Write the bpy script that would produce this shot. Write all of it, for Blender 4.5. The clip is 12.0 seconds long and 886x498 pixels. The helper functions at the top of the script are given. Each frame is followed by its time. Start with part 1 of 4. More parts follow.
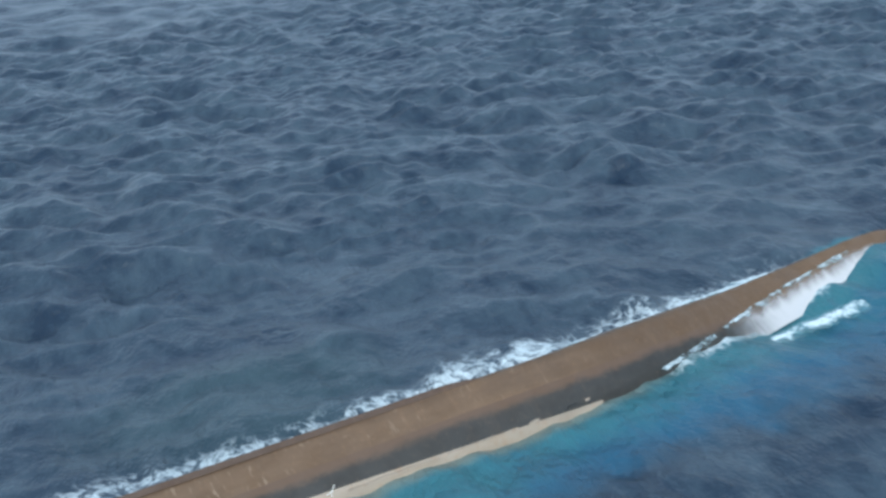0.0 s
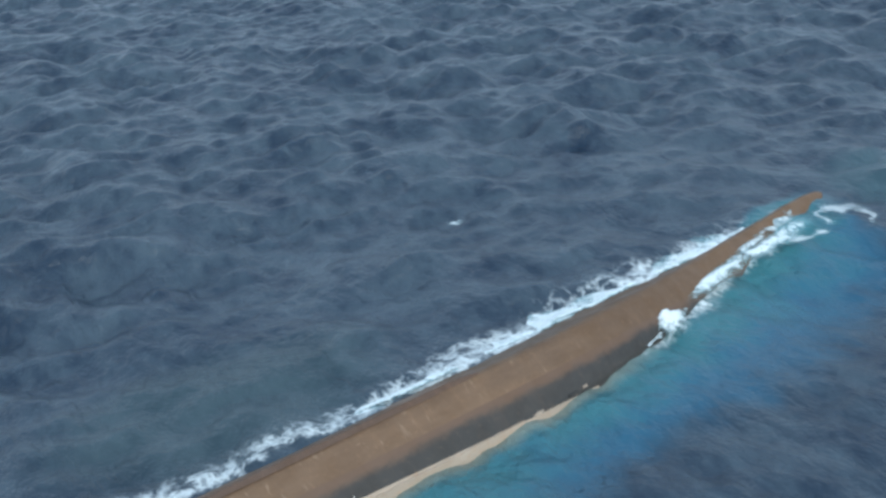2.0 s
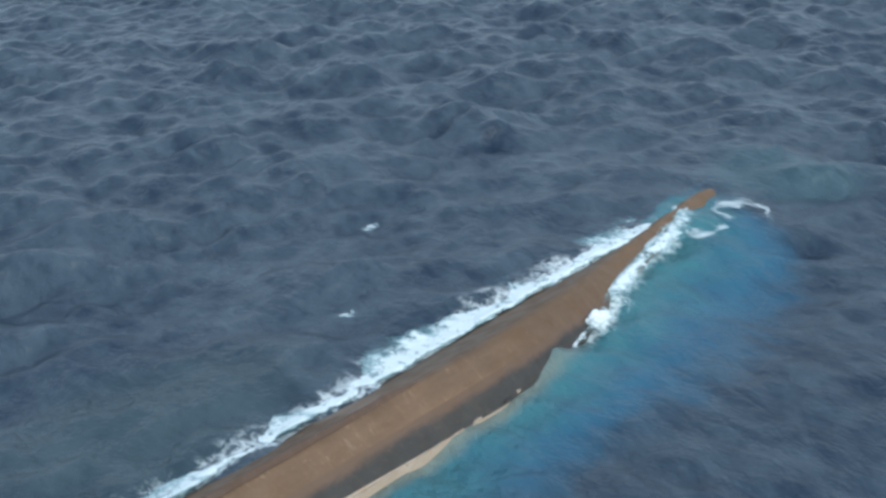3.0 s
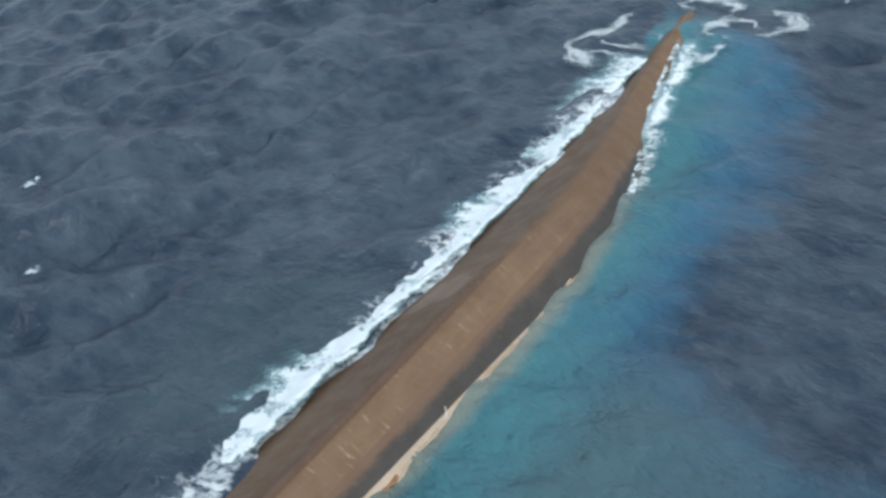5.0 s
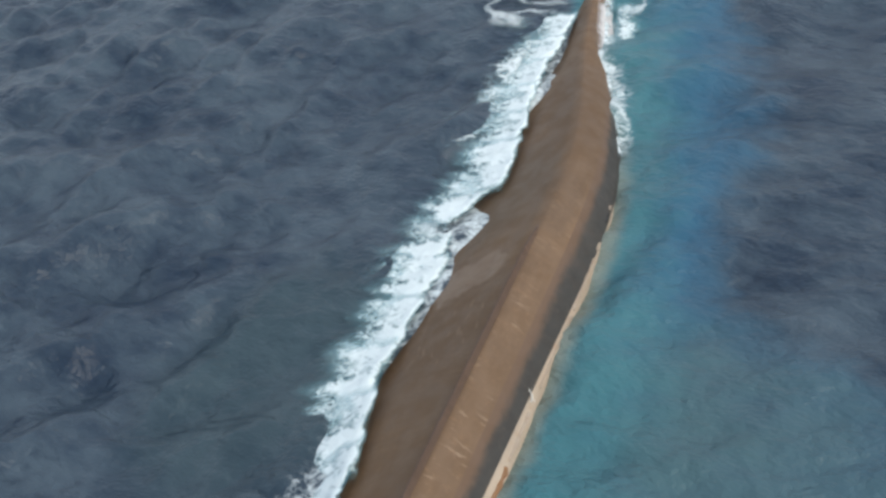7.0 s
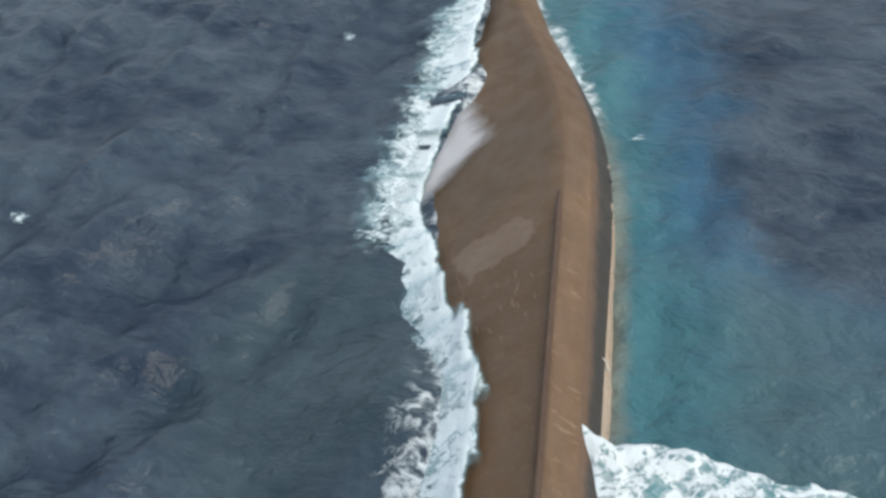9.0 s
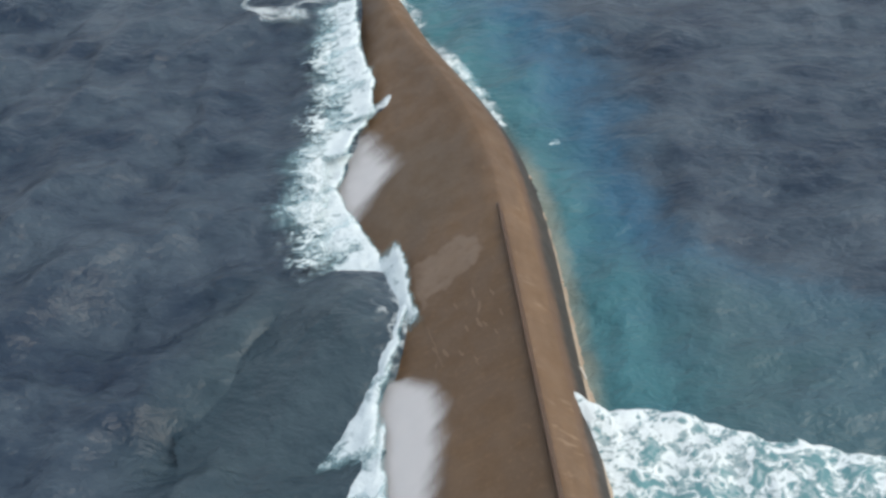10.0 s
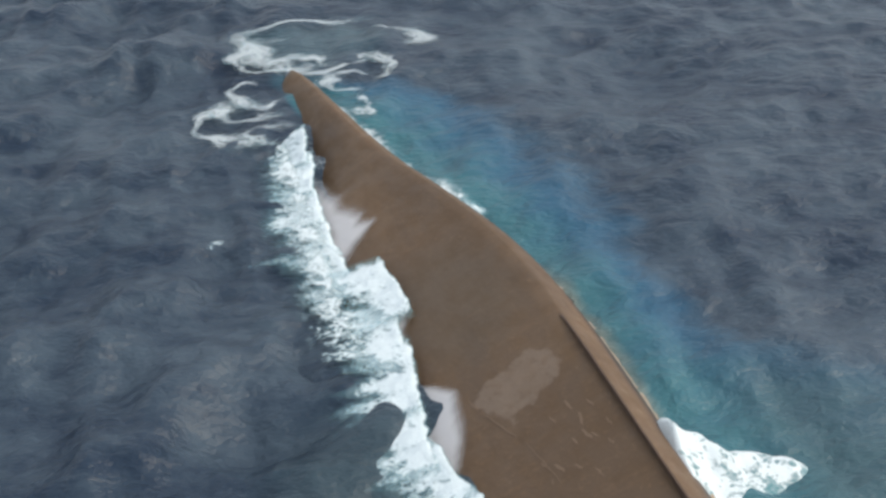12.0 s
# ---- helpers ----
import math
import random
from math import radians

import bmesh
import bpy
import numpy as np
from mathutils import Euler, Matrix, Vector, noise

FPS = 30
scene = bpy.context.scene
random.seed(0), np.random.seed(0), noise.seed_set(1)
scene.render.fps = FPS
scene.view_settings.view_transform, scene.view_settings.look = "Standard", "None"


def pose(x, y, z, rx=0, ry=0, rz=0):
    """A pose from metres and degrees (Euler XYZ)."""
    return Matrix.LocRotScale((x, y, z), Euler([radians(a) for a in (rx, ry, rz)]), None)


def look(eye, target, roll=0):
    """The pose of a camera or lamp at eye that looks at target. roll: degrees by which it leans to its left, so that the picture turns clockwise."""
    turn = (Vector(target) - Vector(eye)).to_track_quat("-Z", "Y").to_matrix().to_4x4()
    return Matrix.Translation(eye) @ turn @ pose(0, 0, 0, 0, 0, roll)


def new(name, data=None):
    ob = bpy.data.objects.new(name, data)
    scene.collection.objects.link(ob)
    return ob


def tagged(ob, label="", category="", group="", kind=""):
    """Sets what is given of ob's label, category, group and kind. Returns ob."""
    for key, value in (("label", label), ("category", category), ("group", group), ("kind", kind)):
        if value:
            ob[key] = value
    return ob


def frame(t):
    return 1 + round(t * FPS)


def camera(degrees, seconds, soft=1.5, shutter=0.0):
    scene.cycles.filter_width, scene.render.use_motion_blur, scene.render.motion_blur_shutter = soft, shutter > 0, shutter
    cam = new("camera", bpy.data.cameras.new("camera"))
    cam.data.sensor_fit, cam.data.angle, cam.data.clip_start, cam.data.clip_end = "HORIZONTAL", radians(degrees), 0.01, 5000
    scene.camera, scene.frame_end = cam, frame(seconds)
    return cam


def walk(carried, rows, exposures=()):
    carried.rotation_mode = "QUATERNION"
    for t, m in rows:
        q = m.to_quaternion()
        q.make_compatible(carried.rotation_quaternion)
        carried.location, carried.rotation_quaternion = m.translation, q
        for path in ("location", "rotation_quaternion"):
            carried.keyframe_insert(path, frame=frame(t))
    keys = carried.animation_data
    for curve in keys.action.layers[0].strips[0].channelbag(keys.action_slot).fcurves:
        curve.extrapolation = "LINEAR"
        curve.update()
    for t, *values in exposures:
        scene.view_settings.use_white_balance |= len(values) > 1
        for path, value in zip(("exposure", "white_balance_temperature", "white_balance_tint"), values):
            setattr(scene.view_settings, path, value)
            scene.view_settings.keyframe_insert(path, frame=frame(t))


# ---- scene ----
# ---------------------------------------------------------------- camera
cam = camera(41.5, 12.0, soft=3.0)

# seconds, x, y, z, heading, pitch, lean
FLIGHT = [
    (0, 47.59, -25.42, 29.00, 61.77, -20.71, -4.90),
    (0.5, 45.87, -26.75, 29.64, 59.20, -21.90, -4.22),
    (1, 44.15, -28.08, 30.26, 56.52, -22.49, -3.56),
    (1.5, 42.40, -29.42, 30.86, 54.15, -23.92, -2.56),
    (2, 40.62, -30.78, 31.42, 52.59, -24.43, -3.48),
    (2.5, 38.78, -32.18, 31.95, 50.08, -24.40, -2.73),
    (3, 36.88, -33.62, 32.44, 43.91, -25.45, -1.01),
    (3.5, 34.95, -35.08, 32.91, 39.91, -28.32, -3.15),
    (5.5, 25.49, -39.98, 33.73, 34.47, -33.62, -7.46),
    (6, 22.80, -40.83, 33.76, 29.19, -34.02, -6.33),
    (6.5, 20.06, -41.62, 33.76, 26.88, -35.18, -7.72),
    (8.5, 8.08, -43.29, 33.06, 15.15, -35.92, -6.30),
    (9, 4.82, -43.01, 32.93, 10.13, -37.68, -4.99),
    (9.5, 1.53, -42.63, 32.80, 2.56, -38.57, -3.94),
    (10, -1.78, -42.16, 32.67, -2.55, -37.35, -3.56),
    (10.5, -5.10, -41.57, 32.55, -6.03, -37.14, -2.67),
    (11, -8.46, -40.89, 32.44, -9.60, -34.76, -1.17),
    (11.5, -11.85, -40.12, 32.34, -14.71, -33.86, 0.44),
    (12, -15.26, -39.28, 32.24, -17.41, -31.47, 1.14),
]


def aim(x, y, z, heading, pitch, lean):
    return pose(x, y, z, 90 + pitch, 0, heading) @ pose(0, 0, 0, 0, 0, lean)


walk(cam, [(r[0], aim(*r[1:])) for r in FLIGHT],
     exposures=[(0, 0.12, 5500, 2), (3.5, 0.13, 5950, 5), (6, 0.12, 6450, 9), (9, 0.08, 6700, 9), (12, 0.10, 6750, 10)])

# ---------------------------------------------------------------- light
SUN_AZIMUTH, SUN_ELEVATION = radians(112), radians(38)   # clockwise from +y
world = bpy.data.worlds.new("overcast_sky")
scene.world = world
world.use_nodes = True
wn = world.node_tree
sky = wn.nodes.new("ShaderNodeTexSky")
sky.sky_type, sky.sun_disc = "NISHITA", False
sky.sun_elevation, sky.sun_rotation = SUN_ELEVATION, SUN_AZIMUTH
sky.dust_density, sky.air_density, sky.ozone_density = 3.0, 1.0, 1.0
wn.nodes["Background"].inputs["Strength"].default_value = 0.155
veil = wn.nodes.new("ShaderNodeMix")          # thin high cloud over the blue
veil.data_type = "RGBA"
veil.inputs[0].default_value = 0.6
veil.inputs[7].default_value = (6.7, 7.3, 8.1, 1)
wn.links.new(sky.outputs[0], veil.inputs[6])
wn.links.new(veil.outputs[2], wn.nodes["Background"].inputs["Color"])

sun = new("sun", bpy.data.lights.new("sun", "SUN"))
sun.data.energy, sun.data.angle, sun.data.color = 2.4, radians(60), (1.0, 0.95, 0.88)
sun.matrix_world = look((math.sin(SUN_AZIMUTH) * math.cos(SUN_ELEVATION) * 50,
                         math.cos(SUN_AZIMUTH) * math.cos(SUN_ELEVATION) * 50,
                         math.sin(SUN_ELEVATION) * 50), (0, 0, 0))


# ---------------------------------------------------------------- material helpers
class Nodes:
    """A short hand for node trees."""

    def __init__(self, name):
        self.mat = bpy.data.materials.new(name)
        self.mat.use_nodes = True
        self.tree = self.mat.node_tree
        self.bsdf = self.tree.nodes["Principled BSDF"]
        self.out = self.tree.nodes["Material Output"]

    def add(self, kind, **props):
        n = self.tree.nodes.new(kind)
        for k, v in props.items():
            setattr(n, k, v)
        return n

    def put(self, socket, value):
        if isinstance(value, bpy.types.NodeSocket):
            self.tree.links.new(value, socket)
        elif value is not None:
            socket.default_value = value

    def math(self, op, a, b=None, c=None, clamp=False):
        n = self.add("ShaderNodeMath", operation=op, use_clamp=clamp)
        for i, v in enumerate((a, b, c)):
            self.put(n.inputs[i], v)
        return n.outputs[0]

    def ramp(self, value, lo, hi, a=0.0, b=1.0):
        n = self.add("ShaderNodeMapRange", interpolation_type="SMOOTHSTEP")
        for i, v in enumerate((value, lo, hi, a, b)):
            self.put(n.inputs[i], v)
        return n.outputs[0]

    def mix(self, fac, a, b):
        n = self.add("ShaderNodeMix", data_type="RGBA")
        self.put(n.inputs[0], fac)
        for i, v in ((6, a), (7, b)):
            self.put(n.inputs[i], (*v, 1) if isinstance(v, tuple) else v)
        return n.outputs[2]

    def noise(self, vector, scale, detail=4.0, rough=0.55, distort=0.0):
        n = self.add("ShaderNodeTexNoise")
        self.put(n.inputs["Vector"], vector)
        for k, v in (("Scale", scale), ("Detail", detail), ("Roughness", rough), ("Distortion", distort)):
            n.inputs[k].default_value = v
        return n.outputs["Fac"]

    def warp(self, vector, scale, amount):
        n = self.add("ShaderNodeTexNoise")
        self.put(n.inputs["Vector"], vector)
        n.inputs["Scale"].default_value = scale
        s = self.add("ShaderNodeVectorMath", operation="SCALE")
        self.put(s.inputs[0], n.outputs["Color"])
        s.inputs["Scale"].default_value = amount
        a = self.add("ShaderNodeVectorMath", operation="ADD")
        self.put(a.inputs[0], vector)
        self.put(a.inputs[1], s.outputs[0])
        return a.outputs[0]

    def stretch(self, vector, scale):
        n = self.add("ShaderNodeVectorMath", operation="MULTIPLY")
        self.put(n.inputs[0], vector)
        n.inputs[1].default_value = scale
        return n.outputs[0]

    def bump(self, height, strength, distance, before=None):
        n = self.add("ShaderNodeBump")
        self.put(n.inputs["Height"], height)
        n.inputs["Strength"].default_value, n.inputs["Distance"].default_value = strength, distance
        self.put(n.inputs["Normal"], before)
        return n.outputs[0]

    def place(self):
        return self.add("ShaderNodeNewGeometry").outputs["Position"]

    def own(self):
        return self.add("ShaderNodeTexCoord").outputs["Object"]

    def attribute(self, name):
        return self.add("ShaderNodeAttribute", attribute_name=name).outputs["Fac"]

    def set(self, **inputs):
        for k, v in inputs.items():
            s = self.bsdf.inputs[k.replace("_", " ")]
            self.put(s, (*v, 1) if isinstance(v, tuple) and len(v) == 3 else v)
        return self.mat


def curve_of(n, value, points, lo, hi, low, high):
    """A smooth curve through points (input, output), inputs within lo..hi and outputs within low..high."""
    m = n.math("DIVIDE", n.math("SUBTRACT", value, lo), hi - lo, clamp=True)
    c = n.add("ShaderNodeFloatCurve")
    n.put(c.inputs["Value"], m)
    cu = c.mapping.curves[0]
    pts = [((a - lo) / (hi - lo), (b - low) / (high - low)) for a, b in points]
    cu.points[0].location, cu.points[1].location = pts[0], pts[-1]
    for p in pts[1:-1]:
        cu.points.new(*p)
    c.mapping.update()
    return n.math("MULTIPLY_ADD", c.outputs[0], high - low, low)


# the waterline of the lee side, and how far the stirred-up water reaches
LEE = [(-60, 4.9), (-8, 5.0), (0, 5.1), (4.6, 4.9), (8.5, 4.4), (12, 3.5), (16, 2.25), (20, 0.95), (24, -0.15), (28, -1.1), (35, -2.5), (48, -4.8)]
STIRRED = [(-60, 27), (-22, 27), (-8, 22), (-3, 14.5), (2, 10.6), (12, 11.0), (18, 10.3), (24, 9.2), (30, 6.8), (35, 0.8), (48, -4.0)]


WEATHER = [(-60, -3.4), (-9, -3.4), (-4, -3.2), (0, -3.4), (5, -3.9), (12, -4.1), (20, -4.3), (27, -4.3), (33, -4.0), (48, -4.0)]


def ridged(n, vector, scale):
    """0 along thin wandering threads, 1 in the meshes between them."""
    v = n.noise(vector, scale, 3, 0.55)
    return n.ramp(n.math("ABSOLUTE", n.math("SUBTRACT", v, 0.5)), 0.01, 0.14)


TILT = 26.0
BOOT_TOP, BOOT_FOOT = -1.42, -2.94
SLOPE = math.tan(radians(TILT))      # the flat bottom falls away to the weather side
BILGE_X, BILGE_Z = 2.7, 2.66
LEE_Y, LEE_X = zip(*LEE)
UP = (-math.sin(radians(TILT)), math.cos(radians(TILT)))


def water_material():
    n = Nodes("sea_water")
    p, o = n.place(), n.own()
    turn = n.add("ShaderNodeVectorRotate", rotation_type="Z_AXIS")      # the chop runs with the wind
    n.put(turn.inputs["Vector"], o)
    turn.inputs["Angle"].default_value = radians(12)
    c = turn.outputs[0]
    sep = n.add("ShaderNodeSeparateXYZ")
    n.put(sep.inputs[0], n.warp(p, 0.22, 3.4))
    x, y = n.math("SUBTRACT", sep.outputs[0], 1.7), n.math("SUBTRACT", sep.outputs[1], 1.7)
    inner = curve_of(n, y, LEE, -60, 48, -10, 30)
    outer = curve_of(n, y, STIRRED, -60, 48, -10, 30)
    reach = n.math("DIVIDE", n.math("SUBTRACT", x, inner), n.math("MAXIMUM", n.math("SUBTRACT", outer, inner), 0.5))
    streak = n.noise(n.stretch(p, (0.5, 0.9, 0.5)), 0.55, 5, 0.6)
    reach = n.math("ADD", reach, n.math("MULTIPLY", n.math("SUBTRACT", streak, 0.5), 0.75))
    aft = n.ramp(y, -40, -26)
    stirred = n.math("MULTIPLY", n.ramp(reach, 1.26, 0.58), aft)
    lee = n.math("MULTIPLY", n.ramp(n.math("SUBTRACT", x, inner), -2.4, -1.4), n.ramp(y, 37, 32))
    stirred = n.math("MULTIPLY", stirred, lee)
    milky = n.math("MULTIPLY", n.math("MULTIPLY", n.ramp(reach, 0.80, 0.10), aft), lee)
    # a dull green patch where the wash runs back on the weather side
    dx = n.math("DIVIDE", n.math("ADD", x, 7.0), 7.0)
    dy = n.math("DIVIDE", n.math("ADD", y, 9.0), 11.0)
    back = n.ramp(n.math("ADD", n.math("MULTIPLY", dx, dx), n.math("MULTIPLY", dy, dy)), 1.1, 0.1)
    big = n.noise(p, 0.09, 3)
    # dark and light of the wave faces, put into the colour by noise
    wave_shade = n.noise(n.stretch(n.warp(c, 0.15, 2.6), (0.66, 1.05, 1.0)), 0.32, 6, 0.66)
    deep = n.mix(n.ramp(n.math("ADD", n.math("MULTIPLY", big, 0.3), n.math("MULTIPLY", wave_shade, 0.7)), 0.34, 0.66), (0.009, 0.021, 0.041), (0.046, 0.069, 0.092))
    # bright crest streaks and dark hollows, painted finer on top
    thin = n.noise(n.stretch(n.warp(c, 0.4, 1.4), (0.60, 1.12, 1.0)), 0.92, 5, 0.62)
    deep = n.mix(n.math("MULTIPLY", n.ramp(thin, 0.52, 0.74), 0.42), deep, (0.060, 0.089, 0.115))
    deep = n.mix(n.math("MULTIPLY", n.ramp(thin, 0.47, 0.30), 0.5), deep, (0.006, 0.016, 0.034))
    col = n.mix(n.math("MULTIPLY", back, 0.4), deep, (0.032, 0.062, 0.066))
    col = n.mix(n.math("MULTIPLY", stirred, 0.9), col, (0.022, 0.088, 0.152))
    col = n.mix(n.math("MULTIPLY", milky, 0.70), col, (0.044, 0.146, 0.156))
    # beige fringe painted into the water colour, for the cream topside seen through it
    near = n.add("ShaderNodeSeparateXYZ")
    n.put(near.inputs[0], n.warp(p, 0.8, 0.7))
    nx, ny = n.math("SUBTRACT", near.outputs[0], 0.35), n.math("SUBTRACT", near.outputs[1], 0.35)
    sunk_side = n.math("SUBTRACT", nx, curve_of(n, ny, LEE, -60, 48, -10, 30))
    sunk_side = n.math("MULTIPLY", n.ramp(sunk_side, 1.1, 0.1), n.math("MULTIPLY", n.ramp(sunk_side, -1.2, -0.8), n.ramp(ny, 16, 4, 0.3, 1.0)))
    col = n.mix(n.math("MULTIPLY", sunk_side, n.ramp(ny, 30, 20, 0.0, 0.55)), col, (0.21, 0.19, 0.135))
    # further off astern the cloud is thin and grey
    haze = n.math("MULTIPLY", n.math("MULTIPLY", stirred, n.ramp(y, 3, -6)), n.ramp(x, 7, 12))
    col = n.mix(n.math("MULTIPLY", haze, 0.7), col, (0.050, 0.086, 0.096))
    bx, by = n.math("DIVIDE", n.math("ADD", x, 0.5), 6.5), n.math("DIVIDE", n.math("SUBTRACT", y, 41.5), 5.0)
    pool = n.ramp(n.math("ADD", n.math("MULTIPLY", bx, bx), n.math("MULTIPLY", by, by)), 1.2, 0.2)
    col = n.mix(n.math("MULTIPLY", pool, 0.32), col, (0.060, 0.130, 0.145))
    # wash on the weather side, drawn out into lace
    outer_l = curve_of(n, y, WEATHER, -60, 48, -12, 30)
    shore = n.math("DIVIDE", n.math("SUBTRACT", x, outer_l), n.math("SUBTRACT", -1.6, outer_l))
    cover = n.math("MULTIPLY", n.ramp(shore, -0.6, 1.0), n.ramp(x, -0.2, -1.0))
    cover = n.math("MULTIPLY", n.math("MULTIPLY", cover, n.ramp(y, 36, 18, 0.10, 0.55)), n.math("MULTIPLY", n.ramp(y, -6, 6, 0.85, 1.0), n.math("MULTIPLY", n.ramp(y, -44, -36), n.ramp(y, 32, 27))))
    # a thin lapping line on the lee side
    lap = n.math("MULTIPLY", n.ramp(n.math("SUBTRACT", x, inner), 1.5, 0.0), n.math("MULTIPLY", n.ramp(y, 7, 14), n.ramp(y, 33, 29)))
    lap = n.math("MULTIPLY", n.math("MULTIPLY", lap, n.ramp(n.math("SUBTRACT", x, inner), -1.3, -0.6)), 0.5)
    cover = n.math("MAXIMUM", cover, lap)
    w = n.warp(o, 0.5, 1.6)
    lace = n.math("ADD", n.math("MULTIPLY", ridged(n, w, 0.75), 0.6), n.math("MULTIPLY", ridged(n, w, 2.2), 0.4))
    comb = n.noise(n.stretch(w, (0.35, 1.6, 1.0)), 1.4, 5, 0.65)
    lace = n.math("ADD", n.math("MULTIPLY", lace, 0.7), n.math("MULTIPLY", n.math("SUBTRACT", comb, 0.4), 0.9))
    foam = n.ramp(n.math("SUBTRACT", n.math("MULTIPLY", cover, 1.7), lace), 0.0, 0.95)
    foam = n.math("MULTIPLY", foam, n.ramp(cover, 0.02, 0.16))
    col = n.mix(foam, col, (0.59, 0.66, 0.68))
    chop = n.noise(n.stretch(n.warp(c, 0.2, 1.8), (0.80, 1.05, 1.0)), 0.55, 4, 0.55)
    ripple = n.noise(n.stretch(n.warp(c, 0.3, 1.3), (0.64, 1.32, 1.0)), 1.3, 4, 0.6)
    fine = n.noise(n.stretch(o, (0.9, 1.3, 1.0)), 4.5, 3, 0.6)
    nrm = n.bump(chop, 0.66, 0.85)
    nrm = n.bump(ripple, 0.48, 0.40, nrm)
    nrm = n.bump(fine, 0.07, 0.10, nrm)
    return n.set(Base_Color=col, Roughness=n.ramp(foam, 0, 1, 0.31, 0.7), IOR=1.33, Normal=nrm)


def hull_material(name, light, dark, rust, worn=True, rough=0.55, fouled=False):
    n = Nodes(name)
    p = n.place()
    broad = n.noise(n.stretch(p, (0.8, 0.35, 0.8)), 0.5, 5, 0.6)
    grain = n.noise(p, 4.0, 6, 0.65)
    runs = n.noise(n.stretch(p, (0.35, 2.6, 0.35)), 1.6, 5, 0.7)
    col = n.mix(n.ramp(broad, 0.25, 0.75), dark, light)
    slime = n.noise(n.stretch(p, (0.5, 0.25, 0.5)), 0.35, 4, 0.6)
    col = n.mix(n.math("MULTIPLY", n.ramp(slime, 0.42, 0.66), 0.75), col, tuple(v * k for v, k in zip(dark, (1.0, 0.97, 0.90))))
    drips = n.noise(n.stretch(p, (0.25, 1.4, 0.25)), 1.1, 6, 0.7)
    col = n.mix(n.math("MULTIPLY", n.ramp(drips, 0.55, 0.72), 0.35), col, rust)
    col = n.mix(n.math("MULTIPLY", n.ramp(grain, 0.52, 0.75), 0.55), col, rust)
    col = n.mix(n.math("MULTIPLY", n.ramp(runs, 0.56, 0.76), 0.4), col, light)
    if worn:
        # rows of transverse rub marks on the bilge strake, in patches, and a paler mottle along it
        edge = n.add("ShaderNodeSeparateXYZ")
        n.put(edge.inputs[0], n.own())
        strake = n.math("MULTIPLY", n.ramp(edge.outputs[0], 2.75, 3.0), n.ramp(edge.outputs[1], 12, 2))
        pale_mottle = n.noise(n.stretch(p, (1.2, 0.3, 1.2)), 0.9, 5, 0.65)
        col = n.mix(n.math("MULTIPLY", strake, n.ramp(pale_mottle, 0.35, 0.65, 0.05, 0.32)), col, (0.175, 0.112, 0.066))
        ribs = n.noise(n.stretch(n.warp(p, 1.5, 0.25), (0.55, 2.6, 0.55)), 1.7, 3, 0.6)
        where = n.noise(n.stretch(p, (1.0, 0.45, 1.0)), 0.8, 3, 0.5)
        ribs = n.math("MULTIPLY", n.ramp(ribs, 0.56, 0.68), n.ramp(where, 0.42, 0.60))
        col = n.mix(n.math("MULTIPLY", n.math("MULTIPLY", ribs, strake), 0.60), col, (0.255, 0.185, 0.125))
        # short scrapes and bare spots on the flat of the bottom
        nicks = n.math("MULTIPLY", n.ramp(n.noise(n.stretch(n.warp(p, 1.0, 0.5), (1.9, 0.7, 1.0)), 1.5, 4, 0.65), 0.64, 0.74), n.ramp(edge.outputs[1], 1.0, -4.0))
        col = n.mix(n.math("MULTIPLY", nicks, 0.40), col, (0.205, 0.142, 0.092))
        # a large scoured patch on the flat of the bottom, dull and paler
        sep = n.add("ShaderNodeSeparateXYZ")
        n.put(sep.inputs[0], n.warp(p, 0.9, 0.9))
        dx, dy = n.math("ADD", sep.outputs[0], -0.25), n.math("ADD", sep.outputs[1], 1.9)
        along = n.math("ADD", n.math("MULTIPLY", dx, -0.855), n.math("MULTIPLY", dy, -0.518))
        across = n.math("ADD", n.math("MULTIPLY", dx, 0.518), n.math("MULTIPLY", dy, -0.855))
        jag = n.math("MULTIPLY", n.math("SUBTRACT", n.noise(p, 1.1, 4, 0.6), 0.5), 1.5)
        patch = n.math("MULTIPLY", n.ramp(n.math("ABSOLUTE", n.math("ADD", along, jag)), 1.85, 1.55), n.ramp(n.math("ABSOLUTE", n.math("ADD", across, jag)), 1.35, 1.05))
        spots = n.noise(p, 1.7, 4, 0.6)
        patch = n.math("MULTIPLY", patch, n.ramp(spots, 0.25, 0.55, 0.45, 1.0))
        ox, oy = n.math("DIVIDE", n.math("ADD", sep.outputs[0], 0.5), 3.4), n.math("DIVIDE", n.math("SUBTRACT", sep.outputs[1], 5.2), 5.5)
        grease = n.ramp(n.math("ADD", n.math("MULTIPLY", ox, ox), n.math("MULTIPLY", oy, oy)), 1.1, 0.1)
        col = n.mix(n.math("MULTIPLY", grease, 0.55), col, (0.078, 0.056, 0.036))
        col = n.mix(n.math("MULTIPLY", patch, 0.55), col, (0.205, 0.150, 0.110))
    if fouled:
        # brown growth reaching down over the black band, unevenly
        h = n.add("ShaderNodeVectorMath", operation="DOT_PRODUCT")
        n.put(h.inputs[0], n.own())
        h.inputs[1].default_value = (UP[0], 0, UP[1])
        depth = n.math("SUBTRACT", h.outputs["Value"], BILGE_X * UP[0] + BILGE_Z * UP[1])
        depth = n.math("ADD", depth, n.math("MULTIPLY", n.math("SUBTRACT", n.noise(n.stretch(p, (1, 0.5, 1)), 1.3, 5, 0.65), 0.5), 0.8))
        col = n.mix(n.ramp(depth, -2.10, -1.60), col, (0.096, 0.057, 0.033))
